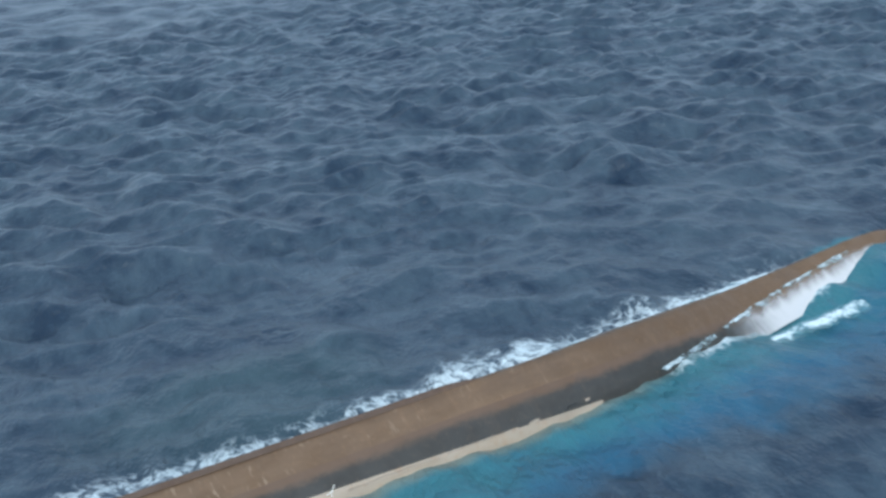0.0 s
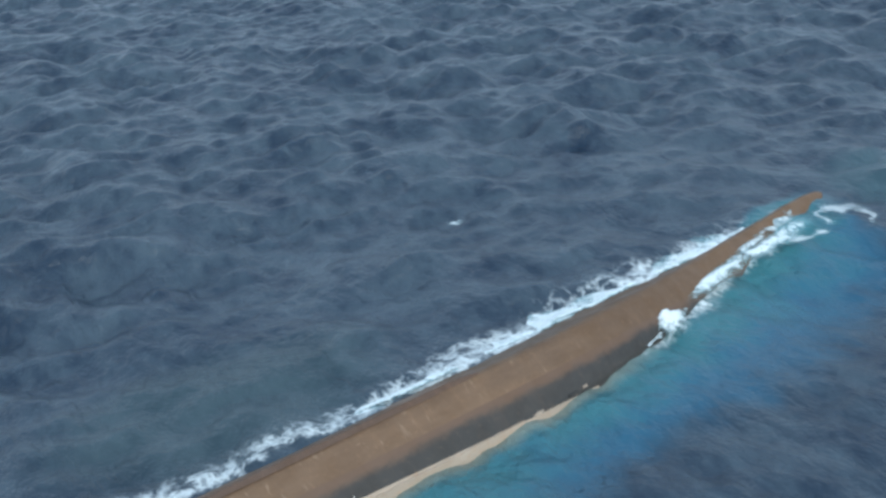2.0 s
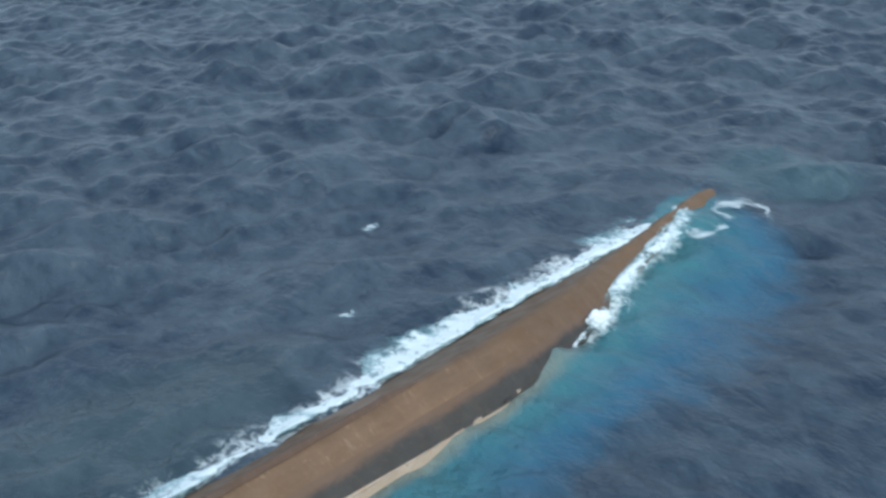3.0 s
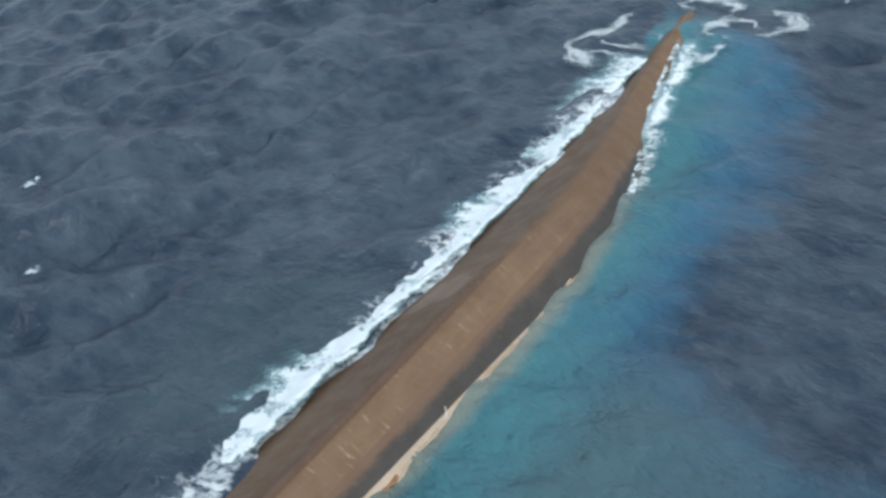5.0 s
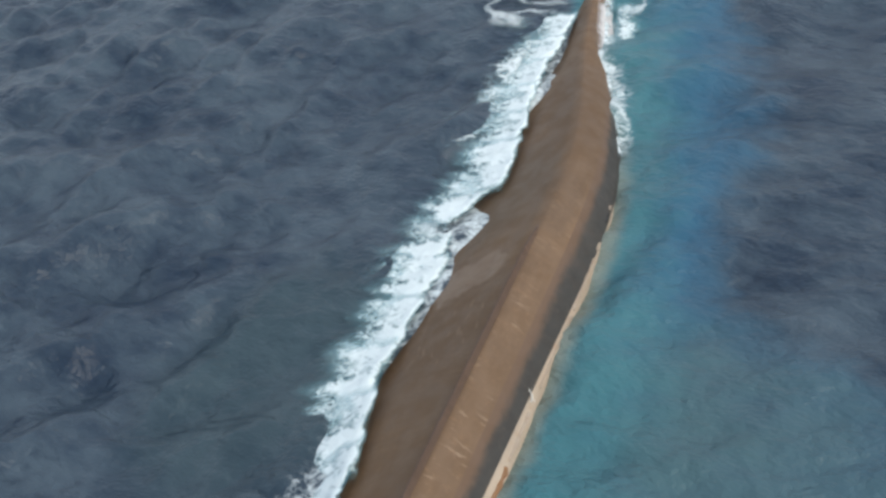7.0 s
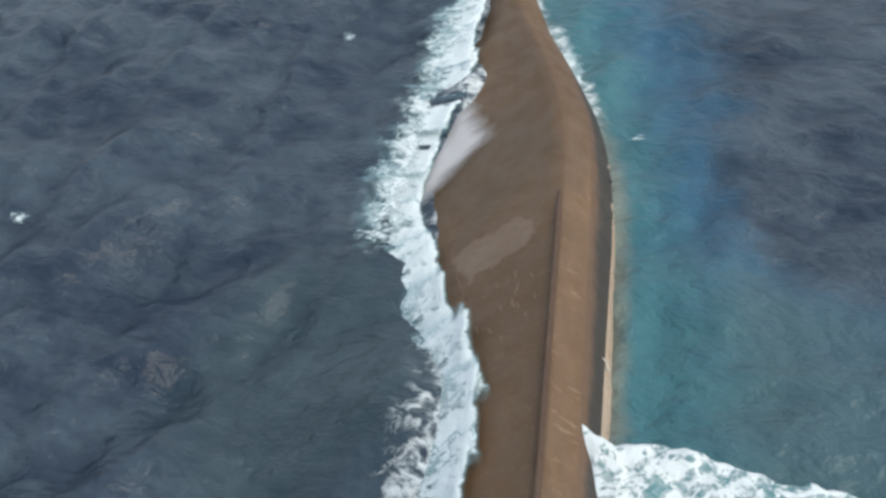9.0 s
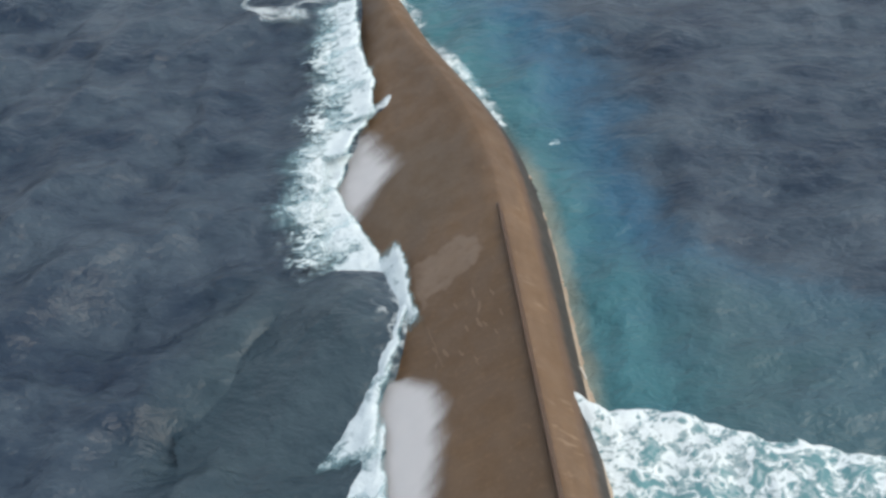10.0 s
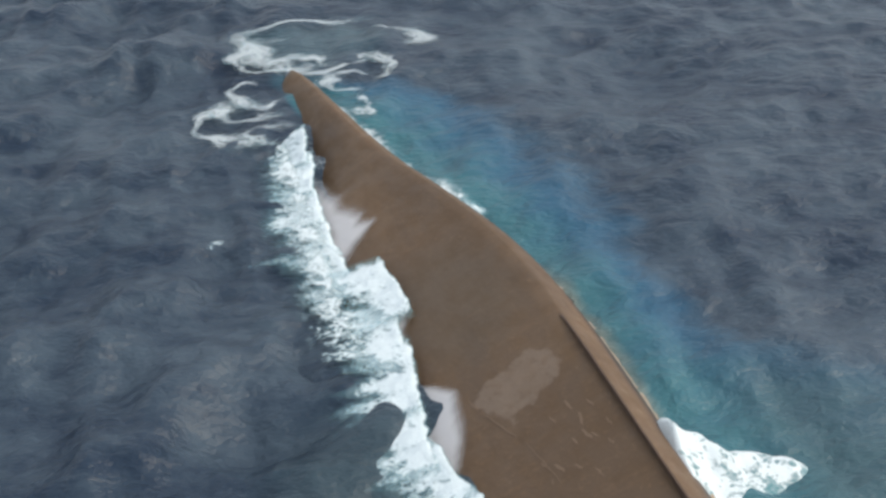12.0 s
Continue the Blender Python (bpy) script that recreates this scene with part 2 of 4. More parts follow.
    nrm = n.bump(grain, 0.35, 0.05)
    nrm = n.bump(broad, 0.25, 0.25, nrm)
    wet = n.ramp(n.noise(p, 0.8, 3), 0.35, 0.7, rough, rough + 0.2)
    return n.set(Base_Color=col, Roughness=wet, Normal=nrm)


def foam_material(name, scale=1.0, lace=0.5, white=(0.60, 0.67, 0.69), tint=(0.32, 0.47, 0.50), floor=0.0):
    """Foam whose cover thins out where the attribute 'cover' falls to nothing."""
    n = Nodes(name)
    o = n.own()
    w = n.warp(o, 0.9 * scale, 0.9 / scale)
    cloud = n.noise(w, 0.9 * scale, 6, 0.65)
    fine = n.noise(o, 5.0 * scale, 4, 0.6)
    cover = n.attribute("cover")
    streak = n.noise(n.stretch(w, (0.4, 1.7, 1.0)), 1.5 * scale, 5, 0.65)
    hole = n.math("ADD", n.math("MULTIPLY", ridged(n, w, 1.0 * scale), 0.34), n.math("MULTIPLY", ridged(n, w, 2.6 * scale), 0.30))
    hole = n.math("ADD", hole, n.math("MULTIPLY", n.math("SUBTRACT", cloud, 0.42), 0.8))
    hole = n.math("ADD", hole, n.math("MULTIPLY", n.math("SUBTRACT", streak, 0.42), 0.8))
    body = n.math("SUBTRACT", n.math("MULTIPLY", cover, 1.6), n.math("MULTIPLY", hole, lace * 1.5))
    alpha = n.ramp(body, 0.0, 0.95)
    if floor:
        alpha = n.math("MAXIMUM", alpha, n.math("MULTIPLY", n.ramp(cover, 0.05, 0.6), floor))
    col = n.mix(n.ramp(n.math("ADD", body, n.math("MULTIPLY", fine, 0.25)), 0.2, 1.05), tint, white)
    nrm = n.bump(n.math("ADD", cloud, n.math("MULTIPLY", fine, 0.4)), 0.7, 0.22)
    n.set(Base_Color=col, Roughness=0.75, Normal=nrm, Alpha=alpha)
    return n.mat


def curl_material():
    """Threads of foam that follow the attribute 'flow' (along, across, which curl)."""
    n = Nodes("curling_foam")
    flow = n.add("ShaderNodeAttribute", attribute_name="flow").outputs["Vector"]
    cover = n.attribute("cover")
    w = n.warp(flow, 0.7, 0.9)
    threads = ridged(n, n.stretch(w, (0.45, 1.5, 1.0)), 1.5)
    fine = ridged(n, n.stretch(w, (0.8, 1.6, 1.0)), 3.6)
    cloud = n.noise(w, 0.8, 5, 0.6)
    hole = n.math("ADD", n.math("MULTIPLY", threads, 0.55), n.math("MULTIPLY", fine, 0.35))
    hole = n.math("ADD", hole, n.math("MULTIPLY", n.math("SUBTRACT", cloud, 0.45), 0.8))
    body = n.math("SUBTRACT", n.math("MULTIPLY", cover, 1.35), hole)
    veil = n.math("MULTIPLY", n.math("MULTIPLY", n.ramp(cover, 0.1, 0.9), n.ramp(cloud, 0.3, 0.7)), 0.5)
    alpha = n.math("MAXIMUM", n.math("MULTIPLY", n.ramp(body, 0.05, 1.1), 0.62), veil)
    return n.set(Base_Color=n.mix(n.ramp(body, 0.0, 0.6), (0.20, 0.34, 0.36), (0.60, 0.67, 0.69)), Roughness=0.7, Alpha=alpha)


def film_material():
    """A thin milky sheet of water running down the plating."""
    n = Nodes("running_water")
    o = n.own()
    turn = n.add("ShaderNodeVectorRotate", rotation_type="Z_AXIS")
    n.put(turn.inputs["Vector"], o)
    turn.inputs["Angle"].default_value = radians(-32)       # it runs down and astern
    run = n.noise(n.stretch(turn.outputs[0], (0.2, 1.3, 0.3)), 1.6, 6, 0.62)
    soft = n.noise(o, 0.8, 4, 0.6)
    cover = n.attribute("cover")
    a = n.math("ADD", cover, n.math("MULTIPLY", n.math("SUBTRACT", run, 0.5), 0.35))
    a = n.math("ADD", a, n.math("MULTIPLY", n.math("SUBTRACT", soft, 0.5), 0.3))
    alpha = n.math("MULTIPLY", n.ramp(a, 0.10, 1.0), 0.84)
    n.set(Base_Color=(0.57, 0.56, 0.56), Roughness=0.3, Alpha=alpha, Normal=n.bump(run, 0.3, 0.06))
    return n.mat


def plain_material(name, color, rough=0.6, scale=6.0, spread=0.25):
    n = Nodes(name)
    f = n.noise(n.own(), scale, 5, 0.6)
    c = n.mix(f, tuple(v * (1 - spread) for v in color), tuple(min(1, v * (1 + spread)) for v in color))
    return n.set(Base_Color=c, Roughness=rough, Normal=n.bump(f, 0.3, 0.03))


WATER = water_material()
BROWN = hull_material("antifouling_brown", (0.140, 0.081, 0.038), (0.080, 0.047, 0.024), (0.168, 0.096, 0.047))
BLACK = hull_material("boot_top_black", (0.036, 0.032, 0.027), (0.020, 0.019, 0.017), (0.070, 0.047, 0.032), worn=False, fouled=True)
PALE = hull_material("topside_cream", (0.38, 0.32, 0.25), (0.26, 0.21, 0.16), (0.26, 0.14, 0.065), worn=False)
KEEL = hull_material("bilge_keel_brown", (0.090, 0.052, 0.030), (0.058, 0.034, 0.022), (0.12, 0.066, 0.04), worn=False)
WASH = foam_material("wash_foam", 0.9, 0.60, floor=0.30, white=(0.62, 0.70, 0.72), tint=(0.22, 0.43, 0.48))
LACE = foam_material("lacy_foam", 1.1, 0.9)
CURL = curl_material()
SURF = foam_material("surf_foam", 0.85, 1.05, floor=0.7, tint=(0.13, 0.30, 0.33))
SPRAY = foam_material("spray_foam", 1.8, 0.45)
FILM = film_material()
WHITE = plain_material("white_paint", (0.52, 0.50, 0.45), 0.5)
SCUFF = plain_material("scuffed_paint", (0.158, 0.102, 0.062), 0.7)
RUST = plain_material("rust", (0.20, 0.105, 0.050), 0.8)


# ---------------------------------------------------------------- mesh helpers
def sheet(name, verts, rows, cols, material, keep=None, cover=None, smooth=True):
    """A mesh object from a grid of rows x cols points."""
    v = np.asarray(verts, dtype=np.float32).reshape(-1, 3)
    i = np.arange(rows * cols).reshape(rows, cols)
    quads = np.stack([i[:-1, :-1], i[:-1, 1:], i[1:, 1:], i[1:, :-1]], -1).reshape(-1, 4)
    if keep is not None:
        quads = quads[np.asarray(keep).reshape(-1)[quads].any(1)]
        used = np.unique(quads)
        back = np.zeros(rows * cols, dtype=np.int64)
        back[used] = np.arange(len(used))
        quads, v = back[quads], v[used]
        cover = None if cover is None else np.asarray(cover).reshape(-1)[used]
    me = bpy.data.meshes.new(name)
    me.vertices.add(len(v))
    me.vertices.foreach_set("co", v.reshape(-1))
    me.loops.add(quads.size)
    me.loops.foreach_set("vertex_index", quads.reshape(-1).astype(np.int32))
    me.polygons.add(len(quads))
    me.polygons.foreach_set("loop_start", np.arange(0, quads.size, 4, dtype=np.int32))
    if smooth:
        me.polygons.foreach_set("use_smooth", np.ones(len(quads), dtype=bool))
    if cover is not None:
        a = me.attributes.new("cover", "FLOAT", "POINT")
        a.data.foreach_set("value", np.asarray(cover, dtype=np.float32).reshape(-1))
    me.update(calc_edges=True)
    me.validate()
    me.materials.append(material)
    return new(name, me)


def part(name, bm, material, parent, label=""):
    me = bpy.data.meshes.new(name)
    bm.to_mesh(me)
    bm.free()
    me.materials.append(material)
    ob = new(name, me)
    ob.parent = parent
    return tagged(ob, label)


def fuzz(x, y, seed, scale):
    """Smooth noise on arrays, about -1..1."""
    rng = np.random.default_rng(seed)
    out = np.zeros_like(x, dtype=float)
    for k in range(9):
        a, ph = rng.uniform(0, 6.283), rng.uniform(0, 6.283)
        f = scale * rng.uniform(0.6, 2.6)
        out += np.sin((x * np.cos(a) + y * np.sin(a)) * f + ph + 1.3 * np.sin((y * np.cos(a) - x * np.sin(a)) * f * 0.7 + ph)) / (1 + 0.25 * k)
    return out / 3.0


# ---------------------------------------------------------------- the sea
def graded(lo, hi, step, far):
    """Even steps from lo to hi, then ever wider ones out to far on both sides."""
    mid = np.arange(lo, hi, step)
    out, d = [], step
    at = 0.0
    while at < far:
        d *= 1.032
        at += d
        out.append(at)
    out = np.array(out)
    return np.concatenate([(lo - out)[::-1], mid, mid[-1] + out])


def build_sea():
    xs, ys = graded(-105, 36, 0.36, 2600), graded(-48, 88, 0.36, 2600)
    X, Y = np.meshgrid(xs, ys)
    gx, gy = np.gradient(xs), np.gradient(ys)
    cell = np.maximum(gx[None, :], gy[:, None])
    rng = np.random.default_rng(11)
    Z, DX, DY = np.zeros_like(X), np.zeros_like(X), np.zeros_like(X)
    lee = 1 / (1 + np.exp(np.clip(-(X - 5) / 2.5, -50, 50))) * np.exp(-(np.maximum(X - 24, 0) / 14) ** 2) * np.exp(-(np.maximum(np.abs(Y) - 34, 0) / 12) ** 2)
    for k in range(92):
        sheltered = k >= 64                    # the hull's lee has small waves of its own that bend round the bow and stern
        q = (k - 64) / 27.0 if sheltered else k / 63.0
        length = (1.2 * (5.0 / 1.2) ** q if sheltered else 1.25 * (16.0 / 1.25) ** q) * rng.uniform(0.9, 1.1)
        head = radians(98) + rng.normal(0, 0.4) if sheltered else (radians(-20) + rng.normal(0, 0.42) if k % 5 < 3 else radians(82) + rng.normal(0, 0.45))
        w = 2 * np.pi / length
        amp = 0.0192 * length ** 0.93 * rng.uniform(0.5, 1.3) * (lee * 0.62 if sheltered else (1 - 0.72 * lee) * (1.28 if 0.25 < q < 0.65 else 1.0))
        ph = (X * np.cos(head) + Y * np.sin(head)) * w + rng.uniform(0, 6.283)
        # groups, so that crests are short and end
        group = 0.55 + 0.45 * np.sin((Y * np.cos(head) - X * np.sin(head)) * w * rng.uniform(0.09, 0.22) + rng.uniform(0, 6.28)
                                     + 0.8 * np.sin((X + Y) * w * 0.11))
        a = amp * group * np.clip(1.6 - cell * 3.2 / length, 0, 1)
        Z += a * np.sin(ph)
        DX += 0.17 * a * np.cos(head) * np.cos(ph)
        DY += 0.17 * a * np.sin(head) * np.cos(ph)
    calm = 1 - 0.38 * np.exp(-((X + 5) / 10) ** 4) * np.exp(-(np.maximum(np.abs(Y) - 44, 0) / 8) ** 2)
    Z, DX, DY = Z * calm, DX * calm, DY * calm
    # long troughs of the swell: one that reaches the weather side late, one off the lee bow at first
    for cx, cy, wx, wy, deep in ((-13.8, 0.0, 7.6, 26.0, 0.85), (12.5, 28.0, 5.5, 8.0, 1.25)):
        Z -= deep * np.exp(-((X - cx) / wx) ** 2 - ((Y - cy) / wy) ** 2)
    V = np.stack([X + DX, Y + DY, Z], -1)
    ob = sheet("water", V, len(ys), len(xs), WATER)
    return tagged(ob, "choppy slate-blue open sea, turquoise beside the hull", "sea", kind="structure")


sea = build_sea()

# ---------------------------------------------------------------- the capsized ship
def lee_x(y):
    e = 2.0
    return sum(np.interp(y + d, LEE_Y, LEE_X) for d in np.linspace(-e, e, 7)) / 7


def bottom_z(x, y=0.0):
    """The bottom twists a little: it lies flatter towards the bow."""
    s = min(1.0, max(0.0, (y + 2) / 16))
    fine = min(1.0, max(0.0, (y - 18) / 12))
    ridge = (lee_x(y) - 1.44) / 1.356 if fine else 0.0
    return - 0.34 * fine * max(0.0, ridge - x) ** 2 + BILGE_Z + (x - BILGE_X) * (SLOPE - 0.050 * s * s * (3 - 2 * s) - 0.105 * min(1.0, max(0.0, (y - 19) / 12)))


def hull_grid():
    """Sections across the upturned hull, from the weather side under water over the bottom to the lee side under water."""
    ys = np.concatenate([np.arange(-46, 27, 0.5), np.arange(27, 35.9, 0.25)])
    grid = []
    for y in ys:
        xr = lee_x(y) + 0.3 * min(1.0, max(0.0, (y - 20) / 8))
        xb = (lee_x(y) - 1.44) / 1.356
        zb = bottom_z(xb, y)
        gap = xr - xb
        # centre line of the ship and the far bilge
        far = -9.5 + 5.4 * max(0.0, (y - 12) / 23.4) ** 1.5
        pts = [(far - 0.4, bottom_z(far, y) - 3.0), (far, bottom_z(far, y) - 0.4)]
        for f in np.linspace(0.05, 0.955, 30):
            x = far + (xb - far) * f
            pts.append((x, bottom_z(x, y) - 0.05 * (1 - f)))
        r = min(1.0, gap / 2.4)
        pts += [(xb + 0.05 * r, zb - 0.01), (xb + 0.28 * r, zb - 0.08 * r), (xb + 0.50 * r, zb - 0.22 * r)]
        c = (xb + 0.50 * r, zb - 0.22 * r)
        end = (xr + 0.02, min(0.45, 0.28 * zb))
        for f in np.linspace(0.06, 1.0, 22):
            bulge = 0.16 * r * math.sin(math.pi * f)
            pts.append((c[0] + (end[0] - c[0]) * f + bulge * 0.8, c[1] + (end[1] - c[1]) * f + bulge * 0.6))
        for d in (0.3, 0.7, 1.2, 2.0, 3.0):
            pts.append((end[0] + 0.12 * d + (1 - r) * 0.98 * d, end[1] - d))
        # the stem closes in a blunt round nose
        nose = max(0.0, (y - 32.6) / 3.3)
        k = math.sqrt(max(0.0, 1 - nose ** 2.6)) * 0.94 + 0.06
        grid.append([(-2.9 + (px + 2.9) * k, y, pz * (0.35 + 0.65 * k) if pz > 0 else pz) for px, pz in pts])
    return ys, np.array(grid)


def build_hull():
    ys, g = hull_grid()
    ship = tagged(new("capsized_ship"), "capsized ship hull, rusty brown bottom up, half awash in the sea", "ship")
    rows, cols = g.shape[:2]
    i = np.arange(rows * cols).reshape(rows, cols)
    quads = np.stack([i[:-1, :-1], i[:-1, 1:], i[1:, 1:], i[1:, :-1]], -1).reshape(-1, 4)
    shell = bmesh.new()
    vs = [shell.verts.new(p) for p in g.reshape(-1, 3).tolist()]
    for q in quads.tolist():
        shell.faces.new([vs[k] for k in q])
    normal = Vector((UP[0], 0, UP[1]))
    knuckle = Vector((BILGE_X, 0, BILGE_Z))
    foot = (normal + Vector((0, 0.032, 0))).normalized()      # the black band widens towards the bow
    for d, cut in ((BOOT_TOP, normal), (BOOT_FOOT, foot)):
        bmesh.ops.bisect_plane(shell, geom=shell.verts[:] + shell.edges[:] + shell.faces[:], plane_co=knuckle + normal * d, plane_no=cut)
    for f in shell.faces:
        f.smooth = True
        c = f.calc_center_median()
        d = (c - knuckle).dot(normal)
        f.material_index = 0 if c.x < lee_x(c.y) * 0.5 - 1.6 or d > BOOT_TOP else (1 if (c - knuckle - normal * BOOT_FOOT).dot(foot) > 0 or c.y > 6 else 2)
    for b, nm, mat, lab in ((0, "bottom_plating", BROWN, "rust-brown antifouling on the bottom"), (1, "boot_top", BLACK, "black boot-top band"),
                            (2, "topside", PALE, "cream topside paint")):
        bm = shell.copy()
        bmesh.ops.delete(bm, geom=[f for f in bm.faces if f.material_index != b], context="FACES")
        for f in bm.faces:
            f.material_index = 0
        part(nm, bm, mat, ship, lab)
    shell.free()
    # bow end cap
    bm = bmesh.new()
    vs = [bm.verts.new(p) for p in g[-1]]
    bm.faces.new(vs)
    part("stem_plate", bm, BROWN, ship)
    # bilge keel: a long fin standing off the turn of the bilge
    bm = bmesh.new()
    out = Vector((-0.22, 0, 0.975)).normalized()
    prof = [(0.25, 0.02), (-0.5, 0.14), (-1.6, 0.24)] + [(-y, 0.25) for y in range(3, 46, 2)]
    ring = []
    for y, h in prof:
        base = Vector((BILGE_X + 0.02, y, BILGE_Z - 0.06))
        tip = base + out * h
        ring.append([bm.verts.new(base + Vector((-0.10, 0, 0))), bm.verts.new(tip + Vector((-0.035, 0, 0))),
                     bm.verts.new(tip + Vector((0.035, 0, 0))), bm.verts.new(base + Vector((0.12, 0, 0)))])
    for a, b in zip(ring, ring[1:]):
        for k in range(3):
            bm.faces.new((a[k], a[k + 1], b[k + 1], b[k]))
    bm.faces.new(ring[0])
    part("bilge_keel", bm, KEEL, ship, "long narrow bilge keel fin")
    return ship


ship = build_hull()


def on_bottom(x, y, lift=0.012):
    return Vector((x, y, bottom_z(x, y) + lift))


def scrape(a, b, wide):
    """A narrow scuffed streak on the bottom plating, from a to b (x, y)."""
    bm = bmesh.new()
    d = Vector((b[0] - a[0], b[1] - a[1]))
    s = Vector((-d.y, d.x)).normalized() * wide / 2
    n, left, right = 6, [], []
    for k in range(n + 1):
        f = k / n
        w = math.sin(math.pi * min(0.97, max(0.03, f))) ** 0.5 * random.uniform(0.6, 1.1)
        cx, cy = a[0] + d.x * f + random.uniform(-0.03, 0.03), a[1] + d.y * f
        left.append(bm.verts.new(on_bottom(cx + s.x * w, cy + s.y * w)))
        right.append(bm.verts.new(on_bottom(cx - s.x * w, cy - s.y * w)))
    for k in range(n):
        bm.faces.new((left[k], right[k], right[k + 1], left[k + 1]))
    part("scrape", bm, SCUFF, ship)


for a, b, wide in (((1.0, -4.6), (1.05, -5.3), 0.12), ((1.2, -5.6), (1.1, -6.3), 0.14), ((0.95, -6.5), (1.15, -7.2), 0.16), ((1.2, -6.9), (1.35, -7.3), 0.12),
                   ((0.5, -6.6), (0.6, -7.1), 0.10), ((1.7, -5.2), (1.8, -5.7), 0.10), ((-0.5, -7.4), (-0.3, -8.0), 0.14), ((0.1, -7.9), (0.3, -8.3), 0.12),
                   ((-0.9, -7.0), (-0.7, -7.5), 0.10), ((0.7, -8.6), (0.8, -9.2), 0.10), ((-1.9, -3.0), (-1.2, -5.2), 0.07), ((-2.2, -1.8), (-2.0, -2.6), 0.08),
                   ((-1.0, -5.6), (-0.6, -8.4), 0.06), ((1.6, -7.6), (1.7, -8.0), 0.10), ((0.2, -5.0), (0.3, -5.5), 0.09), ((1.9, -6.6), (2.0, -7.1), 0.08)):
    scrape(a, b, wide)


def side_point(y, f, lift=0.03):
    """A place on the lee side, f from the bilge (0) to the waterline (1)."""
    xr = lee_x(y)
    xb = (xr - 1.44) / 1.356
    zb = bottom_z(xb, y)
    a, e = Vector((xb + 0.5, y, zb - 0.22)), Vector((xr, y, 0.45))
    bow = Vector((0.13, 0, 0.10)) * math.sin(math.pi * f)
    return a.lerp(e, f) + bow + Vector((0.7, 0, 0.7)) * lift


def rod(name, points, radius, material, parent, label=""):
    bm = bmesh.new()
    rings = []
    for k, p in enumerate(points):
        d = (points[min(k + 1, len(points) - 1)] - points[max(k - 1, 0)]).normalized()
        u = d.orthogonal().normalized()
        v = d.cross(u)
        rings.append([bm.verts.new(p + (u * math.cos(q) + v * math.sin(q)) * radius) for q in np.linspace(0, 6.283, 9)[:-1]])
    for a, b in zip(rings, rings[1:]):
        for k in range(8):
            bm.faces.new((a[k], a[(k + 1) % 8], b[(k + 1) % 8], b[k]))
    bm.faces.new(rings[0])
    bm.faces.new(rings[-1])
    return part(name, bm, material, parent, label)


# a bent white pipe hanging over the boot-top, with its bracket
rod("overboard_pipe", [side_point(-8.95, 0.80, 0.05), side_point(-9.05, 0.85, 0.08), side_point(-9.2, 0.90, 0.08), side_point(-9.25, 0.98, 0.06)], 0.022, WHITE, ship, "bent white overboard pipe")
rod("pipe_bracket", [side_point(-9.1, 0.90, 0.08), side_point(-9.45, 0.92, 0.08)], 0.024, WHITE, ship)

# ragged rubbing strake along the edge of the topside, torn in places
def strake(y0, y1, thick, material, seed):
    bm = bmesh.new()
    rng = random.Random(seed)
    rings = []
    for y in np.arange(y0, y1 + 0.01, 0.3):
        p = side_point(y, 0.97, 0.02)
        h, o = thick * rng.uniform(0.2, 0.8), thick * rng.uniform(0.2, 0.8)
        rings.append([bm.verts.new(p + Vector(q)) for q in ((-0.06, 0, h * 0.6), (o * 0.8, 0, h * 0.4), (o, 0, -h * 0.5), (-0.02, 0, -h * 0.9))])
    for a, b in zip(rings, rings[1:]):
        for k in range(4):
            bm.faces.new((a[k], b[k], b[(k + 1) % 4], a[(k + 1) % 4]))
    bm.faces.new(rings[0])
    bm.faces.new(rings[-1][::-1])
    part("rubbing_strake", bm, material, ship)


for k, (y0, y1, thick, mat) in enumerate(((3.8, 4.6, 0.14, BLACK), (1.4, 2.2, 0.14, PALE), (-3.2, 0.9, 0.12, PALE), (-8.4, -3.6, 0.17, PALE), (-12.6, -9.8, 0.20, PALE),
                                          (-16.0, -12.8, 0.24, RUST), (4.9, 5.3, 0.14, PALE))):
    strake(y0, y1, thick, mat, k)

# ---------------------------------------------------------------- foam and running water
def foam_band(name, length, width, height, material, seed, label, bulge=0.0, taper=0.5, group=""):
    """A ragged bank of foam, its length along its own y, its thick side at its own +x."""
    ny, nx = max(8, int(length / 0.16)), max(8, int(width / 0.16))
    Y, X = np.meshgrid(np.linspace(-length / 2, length / 2, ny), np.linspace(-width, 0.8, nx), indexing="ij")
    u = Y / (length / 2)
    edge = width * (0.62 + bulge * (1 - u ** 2) + 0.20 * fuzz(X * 0, Y, seed, 0.5) + 0.10 * fuzz(X, Y, seed + 1, 1.7))
    inside = (X + edge) / (0.85 * width)
    ends = (1 - np.abs(u)) / taper * 1.2
    cover = np.clip(np.minimum(np.minimum(inside, ends), (0.8 - X) / 0.9), 0, 1) * 0.92
    Z = height * cover ** 0.8 * (0.55 + 0.20 * fuzz(X, Y, seed + 2, 1.2) + 0.14 * fuzz(X, Y, seed + 3, 3.4)) * np.exp(-((X + 0.1 * width) / (0.7 * width)) ** 2)
    Z += 0.10 + 0.03 * fuzz(X, Y, seed + 4, 1.1)
    ob = sheet(name, np.stack([X, Y, Z], -1), ny, nx, material, keep=cover > 0.001, cover=cover)
    return tagged(ob, label, "foam", group)


